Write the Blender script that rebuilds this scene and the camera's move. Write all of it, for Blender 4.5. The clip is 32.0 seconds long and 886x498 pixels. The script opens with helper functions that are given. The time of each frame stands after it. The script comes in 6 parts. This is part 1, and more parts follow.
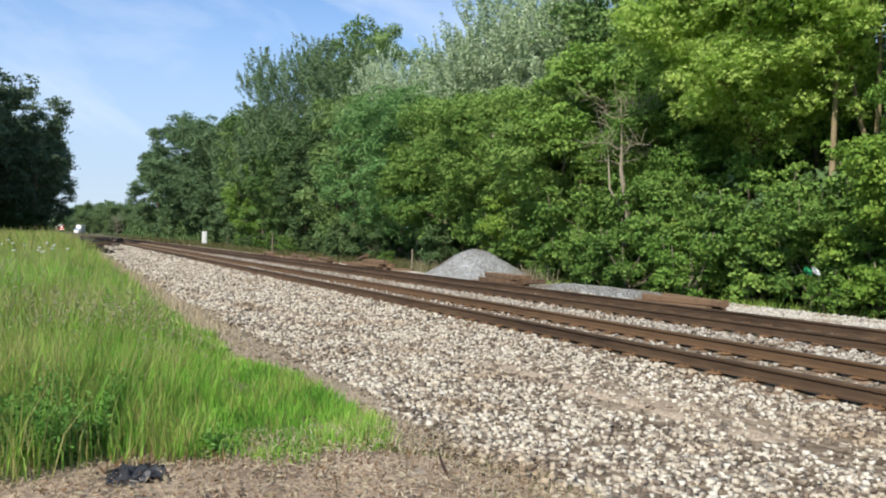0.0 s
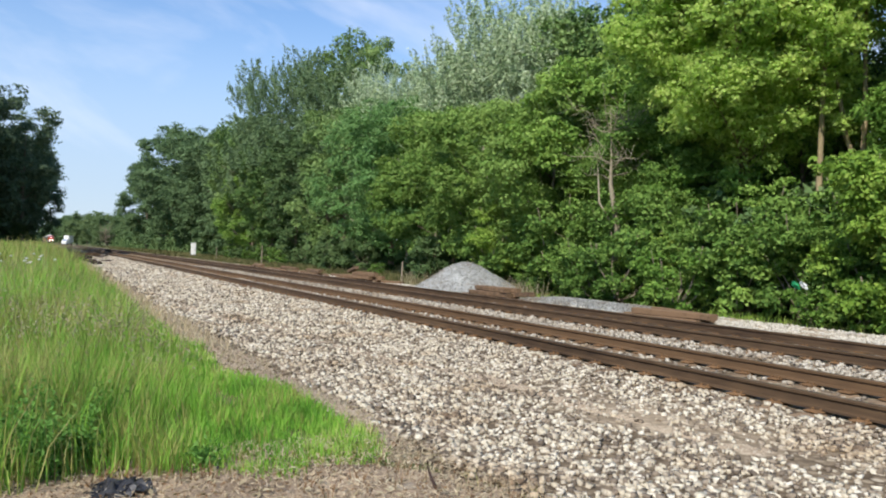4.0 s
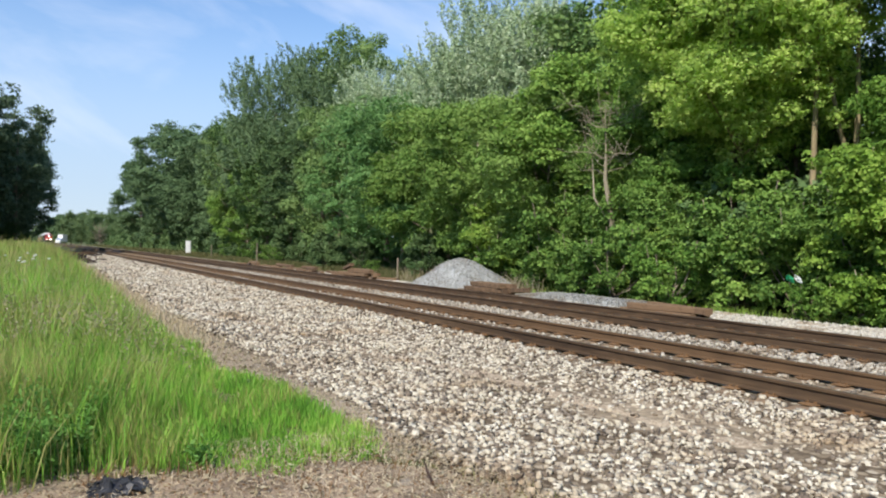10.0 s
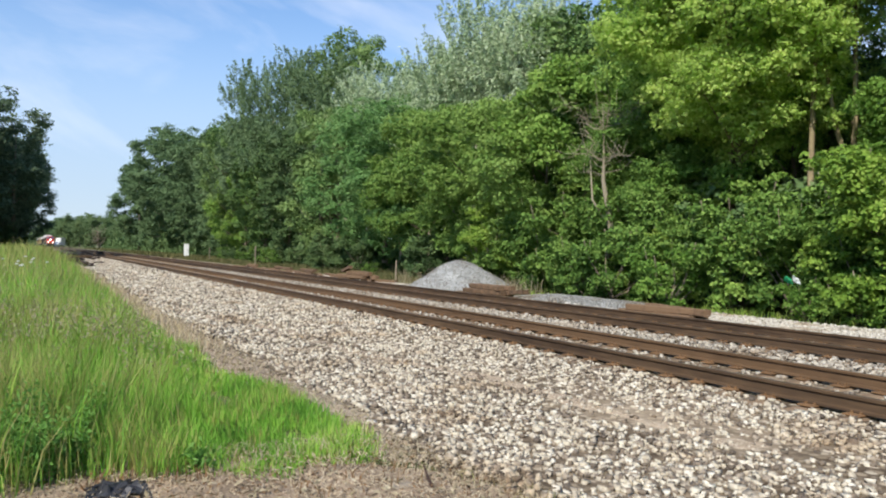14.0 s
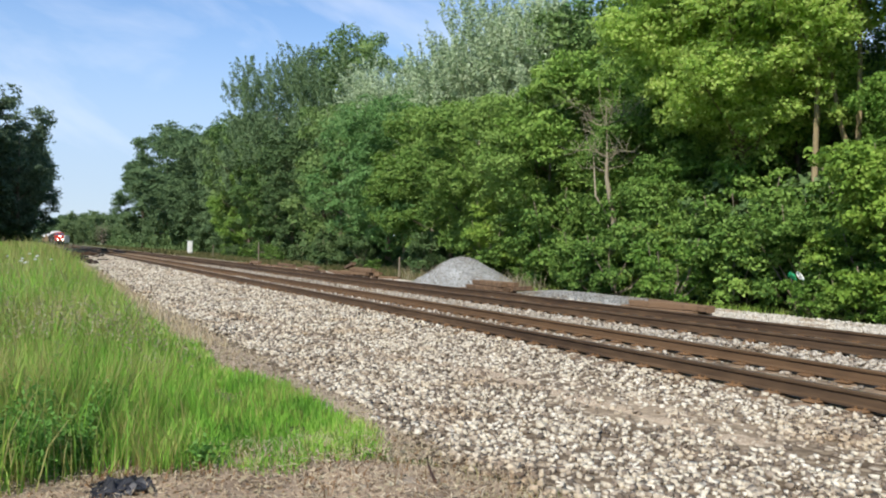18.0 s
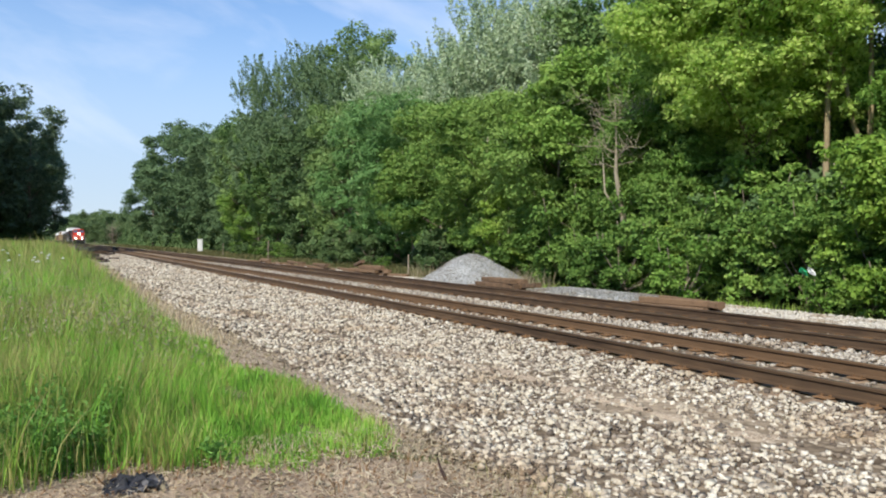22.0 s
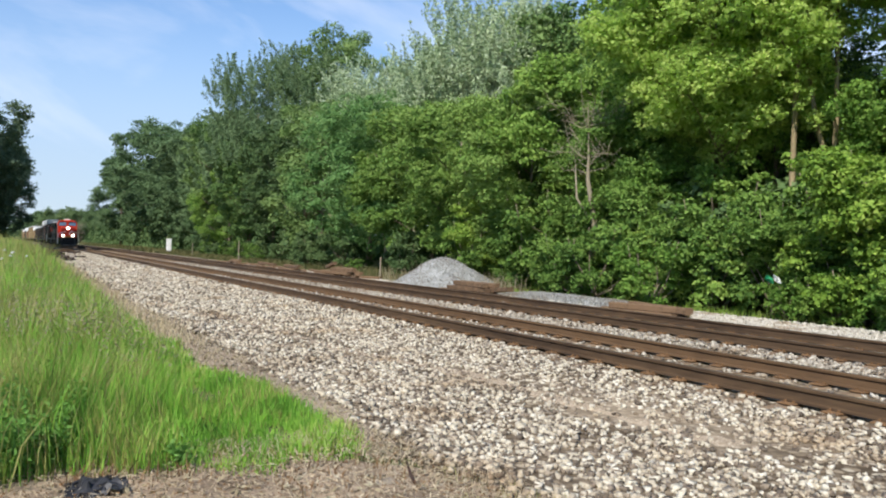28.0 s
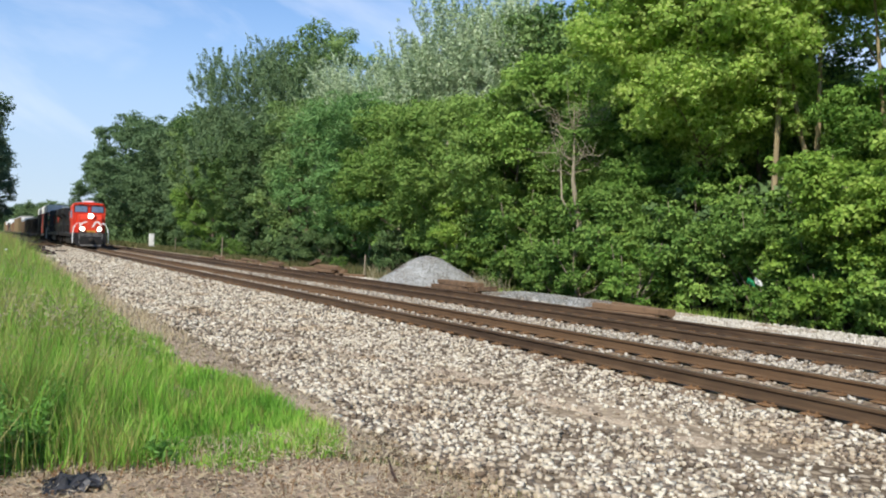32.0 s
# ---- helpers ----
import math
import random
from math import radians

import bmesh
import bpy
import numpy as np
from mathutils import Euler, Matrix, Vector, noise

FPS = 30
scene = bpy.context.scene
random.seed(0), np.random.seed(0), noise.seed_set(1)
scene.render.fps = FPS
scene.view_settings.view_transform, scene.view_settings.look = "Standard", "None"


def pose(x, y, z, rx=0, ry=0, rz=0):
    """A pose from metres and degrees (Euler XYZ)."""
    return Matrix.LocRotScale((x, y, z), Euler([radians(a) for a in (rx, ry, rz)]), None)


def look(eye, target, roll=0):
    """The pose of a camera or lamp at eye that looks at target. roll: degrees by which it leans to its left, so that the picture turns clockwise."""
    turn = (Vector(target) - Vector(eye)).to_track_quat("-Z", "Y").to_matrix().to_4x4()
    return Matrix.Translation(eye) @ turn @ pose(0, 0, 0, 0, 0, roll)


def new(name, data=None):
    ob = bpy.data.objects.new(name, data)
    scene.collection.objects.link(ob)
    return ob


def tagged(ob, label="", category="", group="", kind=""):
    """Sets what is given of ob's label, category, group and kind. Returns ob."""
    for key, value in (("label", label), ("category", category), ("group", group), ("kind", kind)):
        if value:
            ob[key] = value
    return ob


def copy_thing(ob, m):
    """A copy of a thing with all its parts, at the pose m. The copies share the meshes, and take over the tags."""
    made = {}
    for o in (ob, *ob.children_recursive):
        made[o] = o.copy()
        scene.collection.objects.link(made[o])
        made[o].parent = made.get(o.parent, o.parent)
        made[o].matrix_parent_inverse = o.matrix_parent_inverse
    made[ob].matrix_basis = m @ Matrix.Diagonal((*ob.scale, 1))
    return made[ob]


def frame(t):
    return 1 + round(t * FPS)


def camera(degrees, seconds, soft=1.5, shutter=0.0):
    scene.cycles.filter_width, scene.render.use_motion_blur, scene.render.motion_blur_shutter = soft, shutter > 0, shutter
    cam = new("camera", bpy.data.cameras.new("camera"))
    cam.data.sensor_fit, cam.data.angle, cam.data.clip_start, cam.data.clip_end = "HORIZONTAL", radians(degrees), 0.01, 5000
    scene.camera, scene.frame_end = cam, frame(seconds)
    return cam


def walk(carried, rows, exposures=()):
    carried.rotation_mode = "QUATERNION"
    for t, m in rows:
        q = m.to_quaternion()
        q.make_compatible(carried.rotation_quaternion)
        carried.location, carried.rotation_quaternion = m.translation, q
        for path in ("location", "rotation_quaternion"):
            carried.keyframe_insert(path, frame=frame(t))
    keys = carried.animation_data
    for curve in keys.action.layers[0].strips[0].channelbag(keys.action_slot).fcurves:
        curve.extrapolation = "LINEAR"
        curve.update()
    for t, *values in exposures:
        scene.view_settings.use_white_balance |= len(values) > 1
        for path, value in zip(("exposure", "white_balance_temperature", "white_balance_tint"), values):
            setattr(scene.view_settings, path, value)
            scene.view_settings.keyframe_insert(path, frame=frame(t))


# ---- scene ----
EYE = (0.0, 0.0, 1.863)
cam = camera(62.97, 32.0, soft=2.05)
walk(cam, [
    (0, pose(*EYE, 88.854, -0.685, -28.173)),
    (0.5, pose(*EYE, 89.007, -0.863, -28.303)),
    (1, pose(*EYE, 89.131, -0.848, -28.375)),
    (1.5, pose(*EYE, 89.244, -0.911, -28.370)),
    (2, pose(*EYE, 89.310, -1.023, -28.413)),
    (2.5, pose(*EYE, 89.420, -1.001, -28.531)),
    (3, pose(*EYE, 89.622, -0.957, -28.798)),
    (3.5, pose(*EYE, 89.829, -0.911, -28.909)),
    (5.5, pose(*EYE, 89.933, -1.168, -29.040)),
    (6, pose(*EYE, 89.899, -1.112, -29.109)),
    (6.5, pose(*EYE, 89.933, -0.902, -29.173)),
    (7, pose(*EYE, 89.884, -0.690, -29.204)),
    (7.5, pose(*EYE, 89.654, -0.455, -29.275)),
    (8, pose(*EYE, 89.608, -0.292, -29.321)),
    (8.5, pose(*EYE, 89.602, -0.402, -29.327)),
    (9, pose(*EYE, 89.526, -0.634, -29.326)),
    (9.5, pose(*EYE, 89.536, -0.678, -29.328)),
    (10, pose(*EYE, 89.577, -0.550, -29.325)),
    (10.5, pose(*EYE, 89.621, -0.492, -29.332)),
    (11, pose(*EYE, 89.691, -0.592, -29.374)),
    (11.5, pose(*EYE, 89.731, -0.780, -29.370)),
    (12, pose(*EYE, 89.852, -1.047, -29.399)),
    (12.5, pose(*EYE, 89.886, -0.824, -29.394)),
    (13, pose(*EYE, 89.932, -0.520, -29.411)),
    (13.5, pose(*EYE, 89.889, -0.429, -29.439)),
    (14, pose(*EYE, 89.751, -0.375, -29.450)),
    (14.5, pose(*EYE, 89.679, -0.359, -29.431)),
    (16.5, pose(*EYE, 89.421, -0.530, -29.365)),
    (17, pose(*EYE, 89.387, -0.619, -29.357)),
    (17.5, pose(*EYE, 89.402, -0.568, -29.328)),
    (18, pose(*EYE, 89.472, -0.254, -29.202)),
    (18.5, pose(*EYE, 89.531, 0.153, -28.565)),
    (19, pose(*EYE, 89.514, 0.344, -28.278)),
    (19.5, pose(*EYE, 89.446, 0.317, -28.089)),
    (20, pose(*EYE, 89.333, 0.082, -27.861)),
    (20.5, pose(*EYE, 89.311, -0.082, -27.950)),
    (21, pose(*EYE, 89.286, -0.053, -28.137)),
    (21.5, pose(*EYE, 89.246, 0.125, -28.435)),
    (22, pose(*EYE, 89.244, 0.006, -28.490)),
    (22.5, pose(*EYE, 89.243, 0.069, -28.598)),
    (23, pose(*EYE, 89.244, 0.261, -28.869)),
    (23.5, pose(*EYE, 89.284, 0.326, -29.546)),
    (24, pose(*EYE, 89.430, 0.471, -30.361)),
    (24.5, pose(*EYE, 89.421, 0.164, -30.566)),
    (25, pose(*EYE, 89.334, 0.011, -30.659)),
    (25.5, pose(*EYE, 89.285, 0.044, -30.661)),
    (27.5, pose(*EYE, 89.440, -0.787, -30.685)),
    (28, pose(*EYE, 89.519, -0.842, -30.668)),
    (28.5, pose(*EYE, 89.598, -0.489, -30.752)),
    (29, pose(*EYE, 89.618, -0.257, -30.843)),
    (29.5, pose(*EYE, 89.504, -0.454, -30.958)),
    (30, pose(*EYE, 89.457, -0.847, -31.053)),
    (30.5, pose(*EYE, 89.398, -1.128, -31.145)),
    (31, pose(*EYE, 89.386, -1.244, -31.335)),
    (31.5, pose(*EYE, 89.431, -1.235, -31.634)),
    (32, pose(*EYE, 89.453, -1.590, -31.868)),
])

# ---------------------------------------------------------------- light
SUN_WAY = Vector((-0.86, -0.56, 1.04)).normalized()
world = bpy.data.worlds.new("sky")
scene.world = world
world.use_nodes = True
wn, wl = world.node_tree.nodes, world.node_tree.links
sky = wn.new("ShaderNodeTexSky")
sky.sky_type = "NISHITA"
sky.sun_disc = False
sky.sun_elevation = math.asin(SUN_WAY.z)
sky.sun_rotation = math.atan2(SUN_WAY.x, SUN_WAY.y)
sky.altitude = 900
sky.air_density, sky.dust_density, sky.ozone_density = 1.0, 0.15, 3.0
# thin cirrus: streaks over the blue
wc = wn.new("ShaderNodeTexCoord")
wm = wn.new("ShaderNodeMapping")
wm.vector_type = "TEXTURE"
wm.inputs["Rotation"].default_value = (0.0, 0.36, 0.0)
wm.inputs["Scale"].default_value = (0.75, 0.75, 0.22)
wm.inputs["Location"].default_value = (0.55, 0.0, 0.12)
wnoise = wn.new("ShaderNodeTexNoise")
wnoise.inputs["Scale"].default_value = 1.7
wnoise.inputs["Detail"].default_value = 6
wnoise.inputs["Roughness"].default_value = 0.55
wnoise.inputs["Distortion"].default_value = 0.5
wramp = wn.new("ShaderNodeValToRGB")
wramp.color_ramp.elements[0].position, wramp.color_ramp.elements[1].position = 0.48, 0.82
wmix = wn.new("ShaderNodeMix")
wmix.data_type = "RGBA"
wmix.inputs[7].default_value = (5.2, 5.4, 6.0, 1)
wl.new(wc.outputs["Generated"], wm.inputs[0])
wl.new(wm.outputs[0], wnoise.inputs["Vector"])
wl.new(wnoise.outputs["Fac"], wramp.inputs[0])
wscale = wn.new("ShaderNodeMath")
wscale.operation = "MULTIPLY"
wscale.inputs[1].default_value = 0.55
wl.new(wramp.outputs[0], wscale.inputs[0])
wl.new(wscale.outputs[0], wmix.inputs[0])
whue = wn.new("ShaderNodeHueSaturation")
whue.inputs["Saturation"].default_value = 1.1
wl.new(sky.outputs[0], whue.inputs["Color"])
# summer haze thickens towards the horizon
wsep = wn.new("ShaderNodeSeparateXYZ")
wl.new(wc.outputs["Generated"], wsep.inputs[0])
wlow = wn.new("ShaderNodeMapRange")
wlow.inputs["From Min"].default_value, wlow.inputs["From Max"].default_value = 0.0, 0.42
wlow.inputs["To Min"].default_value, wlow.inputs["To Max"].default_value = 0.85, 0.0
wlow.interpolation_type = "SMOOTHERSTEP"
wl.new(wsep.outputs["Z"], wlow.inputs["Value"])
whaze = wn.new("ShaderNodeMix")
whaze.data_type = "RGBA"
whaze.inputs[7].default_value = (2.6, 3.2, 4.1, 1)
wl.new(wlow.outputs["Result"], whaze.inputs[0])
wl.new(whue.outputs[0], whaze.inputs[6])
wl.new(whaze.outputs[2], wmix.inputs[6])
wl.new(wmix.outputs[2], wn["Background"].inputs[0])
wn["Background"].inputs[1].default_value = 0.135
sun = new("sun", bpy.data.lights.new("sun", "SUN"))
sun.data.energy, sun.data.angle, sun.data.color = 4.2, radians(0.5), (1.0, 0.95, 0.86)
sun.matrix_world = look(SUN_WAY * 50, (0, 0, 0))
scene.view_settings.exposure = 0.6


# ---------------------------------------------------------------- materials
def nodes_of(name):
    m = bpy.data.materials.new(name)
    m.use_nodes = True
    return m, m.node_tree.nodes, m.node_tree.links


def ramp(n, stops):
    r = n.new("ShaderNodeValToRGB")
    e = r.color_ramp.elements
    while len(e) < len(stops):
        e.new(0.5)
    for k, (p, c) in zip(e, stops):
        k.position, k.color = p, (*c, 1)
    return r


def surface(name, dark, light, rough=0.8, scale=6.0, big=0.6, bump=0.3, metal=0.0, stretch=(1, 1, 1), spread=0.12, spot=None, dist=0.02):
    """Two scales of noise between two colours, a third stain colour where given, and fine relief."""
    m, n, l = nodes_of(name)
    b = n["Principled BSDF"]
    tc, mp = n.new("ShaderNodeTexCoord"), n.new("ShaderNodeMapping")
    mp.inputs["Scale"].default_value = stretch
    l.new(tc.outputs["Object"], mp.inputs[0])
    fine, coarse = n.new("ShaderNodeTexNoise"), n.new("ShaderNodeTexNoise")
    for t, s, d in ((fine, scale, 6), (coarse, big, 3)):
        t.inputs["Scale"].default_value, t.inputs["Detail"].default_value = s, d
        l.new(mp.outputs[0], t.inputs["Vector"])
    add = n.new("ShaderNodeMath")
    add.operation = "ADD"
    half = n.new("ShaderNodeMath")
    half.operation = "MULTIPLY_ADD"
    half.inputs[1].default_value, half.inputs[2].default_value = 0.5, 0.0
    l.new(fine.outputs["Fac"], add.inputs[0])
    l.new(coarse.outputs["Fac"], add.inputs[1])
    l.new(add.outputs[0], half.inputs[0])
    info = n.new("ShaderNodeObjectInfo")
    shift = n.new("ShaderNodeMath")
    shift.operation = "MULTIPLY_ADD"
    shift.inputs[1].default_value = spread
    l.new(info.outputs["Random"], shift.inputs[0])
    l.new(half.outputs[0], shift.inputs[2])
    stops = [(0.36, dark), (0.68, light)]
    if spot:
        stops.append((0.76, spot))
    r = ramp(n, stops)
    l.new(shift.outputs[0], r.inputs[0])
    l.new(r.outputs[0], b.inputs["Base Color"])
    b.inputs["Roughness"].default_value, b.inputs["Metallic"].default_value = rough, metal
    b.inputs["Specular IOR Level"].default_value = 0.3
    bm_ = n.new("ShaderNodeBump")
    bm_.inputs["Strength"].default_value, bm_.inputs["Distance"].default_value = bump, dist
    l.new(fine.outputs["Fac"], bm_.inputs["Height"])
    l.new(bm_.outputs[0], b.inputs["Normal"])
    return m


def leaf_mat(name, stops, through_part=0.35, rough=0.65, tree_shift=0.25, patch=0.7, swing=0.9):
    """Leaves: each one its own tint, light passing through."""
    m, n, l = nodes_of(name)
    b, out = n["Principled BSDF"], n["Material Output"]
    geo, info = n.new("ShaderNodeNewGeometry"), n.new("ShaderNodeObjectInfo")
    mixv = n.new("ShaderNodeMath")
    mixv.operation = "MULTIPLY_ADD"
    mixv.inputs[1].default_value = tree_shift
    tc, tx = n.new("ShaderNodeTexCoord"), n.new("ShaderNodeTexNoise")
    tx.inputs["Scale"].default_value = patch
    l.new(tc.outputs["Object"], tx.inputs["Vector"])
    a2 = n.new("ShaderNodeMath")
    a2.operation = "MULTIPLY_ADD"
    a2.inputs[1].default_value = 0.55
    l.new(info.outputs["Random"], mixv.inputs[0])
    l.new(geo.outputs["Random Per Island"], a2.inputs[0])
    sc = n.new("ShaderNodeMath")
    sc.operation = "MULTIPLY_ADD"
    sc.inputs[1].default_value, sc.inputs[2].default_value = swing, 0.15 - swing / 2
    l.new(tx.outputs["Fac"], sc.inputs[0])
    l.new(sc.outputs[0], mixv.inputs[2])
    l.new(mixv.outputs[0], a2.inputs[2])
    r = ramp(n, stops)
    l.new(a2.outputs[0], r.inputs[0])
    l.new(r.outputs[0], b.inputs["Base Color"])
    b.inputs["Roughness"].default_value = rough
    b.inputs["Specular IOR Level"].default_value = 0.2
    tr = n.new("ShaderNodeBsdfTranslucent")
    l.new(r.outputs[0], tr.inputs["Color"])
    mx = n.new("ShaderNodeMixShader")
    mx.inputs[0].default_value = through_part
    l.new(b.outputs[0], mx.inputs[1])
    l.new(tr.outputs[0], mx.inputs[2])
    l.new(mx.outputs[0], out.inputs["Surface"])
    return m


def stone_mat(name, stops, rough=0.85):
    """Loose stones: each its own shade, with dust and grain."""
    m, n, l = nodes_of(name)
    b = n["Principled BSDF"]
    geo = n.new("ShaderNodeNewGeometry")
    r = ramp(n, stops)
    l.new(geo.outputs["Random Per Island"], r.inputs[0])
    tc, tx = n.new("ShaderNodeTexCoord"), n.new("ShaderNodeTexNoise")
    tx.inputs["Scale"].default_value, tx.inputs["Detail"].default_value = 40, 5
    l.new(tc.outputs["Object"], tx.inputs["Vector"])
    tone = ramp(n, [(0.3, (0.62, 0.6, 0.57)), (0.7, (1.0, 1.0, 1.0))])
    l.new(tx.outputs["Fac"], tone.inputs[0])
    big = n.new("ShaderNodeTexNoise")
    big.inputs["Scale"].default_value, big.inputs["Detail"].default_value = 0.8, 4
    l.new(tc.outputs["Object"], big.inputs["Vector"])
    stain = ramp(n, [(0.30, (0.66, 0.55, 0.44)), (0.48, (1.0, 1.0, 1.0))])
    l.new(big.outputs["Fac"], stain.inputs[0])
    last = r.outputs[0]
    for t in (tone, stain):
        mul = n.new("ShaderNodeMix")
        mul.data_type, mul.blend_type = "RGBA", "MULTIPLY"
        mul.inputs[0].default_value = 1.0
        l.new(last, mul.inputs[6])
        l.new(t.outputs[0], mul.inputs[7])
        last = mul.outputs[2]
    l.new(last, b.inputs["Base Color"])
    b.inputs["Roughness"].default_value = rough
    bp = n.new("ShaderNodeBump")
    bp.inputs["Strength"].default_value, bp.inputs["Distance"].default_value = 0.4, 0.01
    l.new(tx.outputs["Fac"], bp.inputs["Height"])
    l.new(bp.outputs[0], b.inputs["Normal"])
    return m


def bed_mat(name, stones, gap, dust, cell=11.0):
    """Ballast bed under and beyond the loose stones: stone-sized cells, dark joints, dusty bands."""
    m, n, l = nodes_of(name)
    b = n["Principled BSDF"]
    tc, vo = n.new("ShaderNodeTexCoord"), n.new("ShaderNodeTexVoronoi")
    vo.inputs["Scale"].default_value = cell
    l.new(tc.outputs["Object"], vo.inputs["Vector"])
    sep = n.new("ShaderNodeSeparateColor")
    l.new(vo.outputs["Color"], sep.inputs[0])
    r = ramp(n, stones)
    l.new(sep.outputs[0], r.inputs[0])
    joint = ramp(n, [(0.4, (0, 0, 0)), (0.7, (1, 1, 1))])
    b.inputs["Specular IOR Level"].default_value = 0.1
    l.new(vo.outputs["Distance"], joint.inputs[0])
    m1 = n.new("ShaderNodeMix")
    m1.data_type = "RGBA"
    m1.inputs[7].default_value = (*gap, 1)
    l.new(joint.outputs[0], m1.inputs[0])
    l.new(r.outputs[0], m1.inputs[6])
    mp, no = n.new("ShaderNodeMapping"), n.new("ShaderNodeTexNoise")
    mp.inputs["Scale"].default_value = (0.9, 0.16, 1)
    no.inputs["Scale"].default_value, no.inputs["Detail"].default_value = 1.6, 7
    l.new(tc.outputs["Object"], mp.inputs[0])
    l.new(mp.outputs[0], no.inputs["Vector"])
    dr = ramp(n, [(0.46, (0, 0, 0)), (0.66, (0.6, 0.6, 0.6))])
    l.new(no.outputs["Fac"], dr.inputs[0])
    m2 = n.new("ShaderNodeMix")
    m2.data_type = "RGBA"
    m2.inputs[7].default_value = (*dust, 1)
    l.new(dr.outputs[0], m2.inputs[0])
    l.new(m1.outputs[2], m2.inputs[6])
    l.new(m2.outputs[2], b.inputs["Base Color"])
    b.inputs["Roughness"].default_value = 0.9
    bp = n.new("ShaderNodeBump")
    bp.inputs["Strength"].default_value, bp.inputs["Distance"].default_value = 0.5, 0.03
    bp.invert = True
    l.new(vo.outputs["Distance"], bp.inputs["Height"])
    l.new(bp.outputs[0], b.inputs["Normal"])
    return m


def paint(name, colour, rough=0.4, dirt=(0.08, 0.065, 0.05), amount=0.45, metal=0.0):
    """Railway paint with grime in patches."""
    return surface(name, tuple(c * (1 - amount) + d * amount for c, d in zip(colour, dirt)), colour, rough, 3.0, 0.7, 0.08, metal, (1, 1, 1.5), 0.03)


def glow(name, colour, strength):
    m, n, l = nodes_of(name)
    b = n["Principled BSDF"]
    b.inputs["Emission Color"].default_value = (*colour, 1)
    b.inputs["Emission Strength"].default_value = strength
    b.inputs["Base Color"].default_value = (*colour, 1)
    return m


DIRT = surface("dry_dirt", (0.10, 0.068, 0.043), (0.42, 0.32, 0.22), 0.95, 26, 2.2, 1.0)
TURF = surface("turf", (0.05, 0.075, 0.018), (0.13, 0.14, 0.05), 0.95, 7, 0.3, 0.6)
BED = bed_mat("ballast", [(0.0, (0.085, 0.063, 0.042)), (0.35, (0.16, 0.122, 0.082)), (0.7, (0.27, 0.215, 0.15)), (1.0, (0.46, 0.40, 0.31))], (0.070, 0.050, 0.033), (0.36, 0.285, 0.20))
DUST = bed_mat("fine_gravel", [(0.0, (0.28, 0.215, 0.15)), (0.4, (0.39, 0.31, 0.225)), (0.8, (0.50, 0.415, 0.31)), (1.0, (0.64, 0.57, 0.46))], (0.21, 0.155, 0.105), (0.46, 0.365, 0.26), 42.0)
STONES = stone_mat("limestone", [(0.0, (0.10, 0.078, 0.057)), (0.22, (0.24, 0.19, 0.14)), (0.42, (0.46, 0.40, 0.31)), (0.75, (0.585, 0.525, 0.405)), (1.0, (0.70, 0.65, 0.545))])
WHITE_STONES = stone_mat("pale_limestone", [(0.0, (0.16, 0.13, 0.10)), (0.4, (0.38, 0.335, 0.27)), (1.0, (0.60, 0.55, 0.46))])
BRIGHT_STONES = stone_mat("white_limestone", [(0.0, (0.34, 0.31, 0.26)), (0.4, (0.52, 0.48, 0.41)), (1.0, (0.70, 0.66, 0.58))])
EARTH_STONES = stone_mat("dusty_pebbles", [(0.0, (0.12, 0.085, 0.055)), (0.6, (0.28, 0.21, 0.145)), (1.0, (0.50, 0.43, 0.34))])
GREY_STONES = stone_mat("grey_stone", [(0.0, (0.165, 0.165, 0.155)), (0.5, (0.275, 0.275, 0.26)), (0.95, (0.37, 0.37, 0.35)), (1.0, (0.62, 0.61, 0.57))])
PILE = surface("crushed_stone", (0.19, 0.195, 0.19), (0.38, 0.385, 0.375), 0.95, 30, 1.2, 1.0)
RAIL = surface("rusty_rail", (0.042, 0.026, 0.016), (0.125, 0.078, 0.043), 0.65, 14, 1.5, 0.25, 0.3, (1, 0.15, 1))
ORANGE_RAIL = surface("orange_rusty_rail", (0.048, 0.028, 0.015), (0.125, 0.074, 0.038), 0.7, 14, 1.5, 0.3, 0.2, (1, 0.15, 1))
RAIL_TOP = surface("worn_rail_head", (0.075, 0.056, 0.042), (0.18, 0.142, 0.11), 0.5, 10, 1.0, 0.05, 0.5, (3, 0.1, 1))
PLATE = surface("rusty_plate", (0.085, 0.047, 0.023), (0.23, 0.128, 0.058), 0.85, 20, 2.0, 0.4, 0.1)
TIE = surface("weathered_tie", (0.070, 0.047, 0.030), (0.235, 0.162, 0.10), 0.9, 10, 1.5, 0.8, 0.0, (0.35, 3, 3), 0.2)
OLD_TIE = surface("old_tie_wood", (0.028, 0.018, 0.011), (0.165, 0.102, 0.058), 0.92, 7, 1.2, 0.8, 0.0, (3, 0.35, 3), 0.22)
CREOSOTE = surface("dark_tie_wood", (0.014, 0.009, 0.009), (0.060, 0.038, 0.032), 0.9, 7, 1.2, 0.8, 0.0, (3, 0.35, 3), 0.2)
BARK = surface("bark", (0.09, 0.07, 0.05), (0.26, 0.21, 0.155), 0.95, 9, 1.0, 0.9, 0.0, (3, 3, 0.5), 0.15)
PALE_BARK = surface("pale_dead_wood", (0.16, 0.135, 0.09), (0.36, 0.31, 0.22), 0.9, 9, 1.0, 0.8, 0.0, (3, 3, 0.4), 0.1)
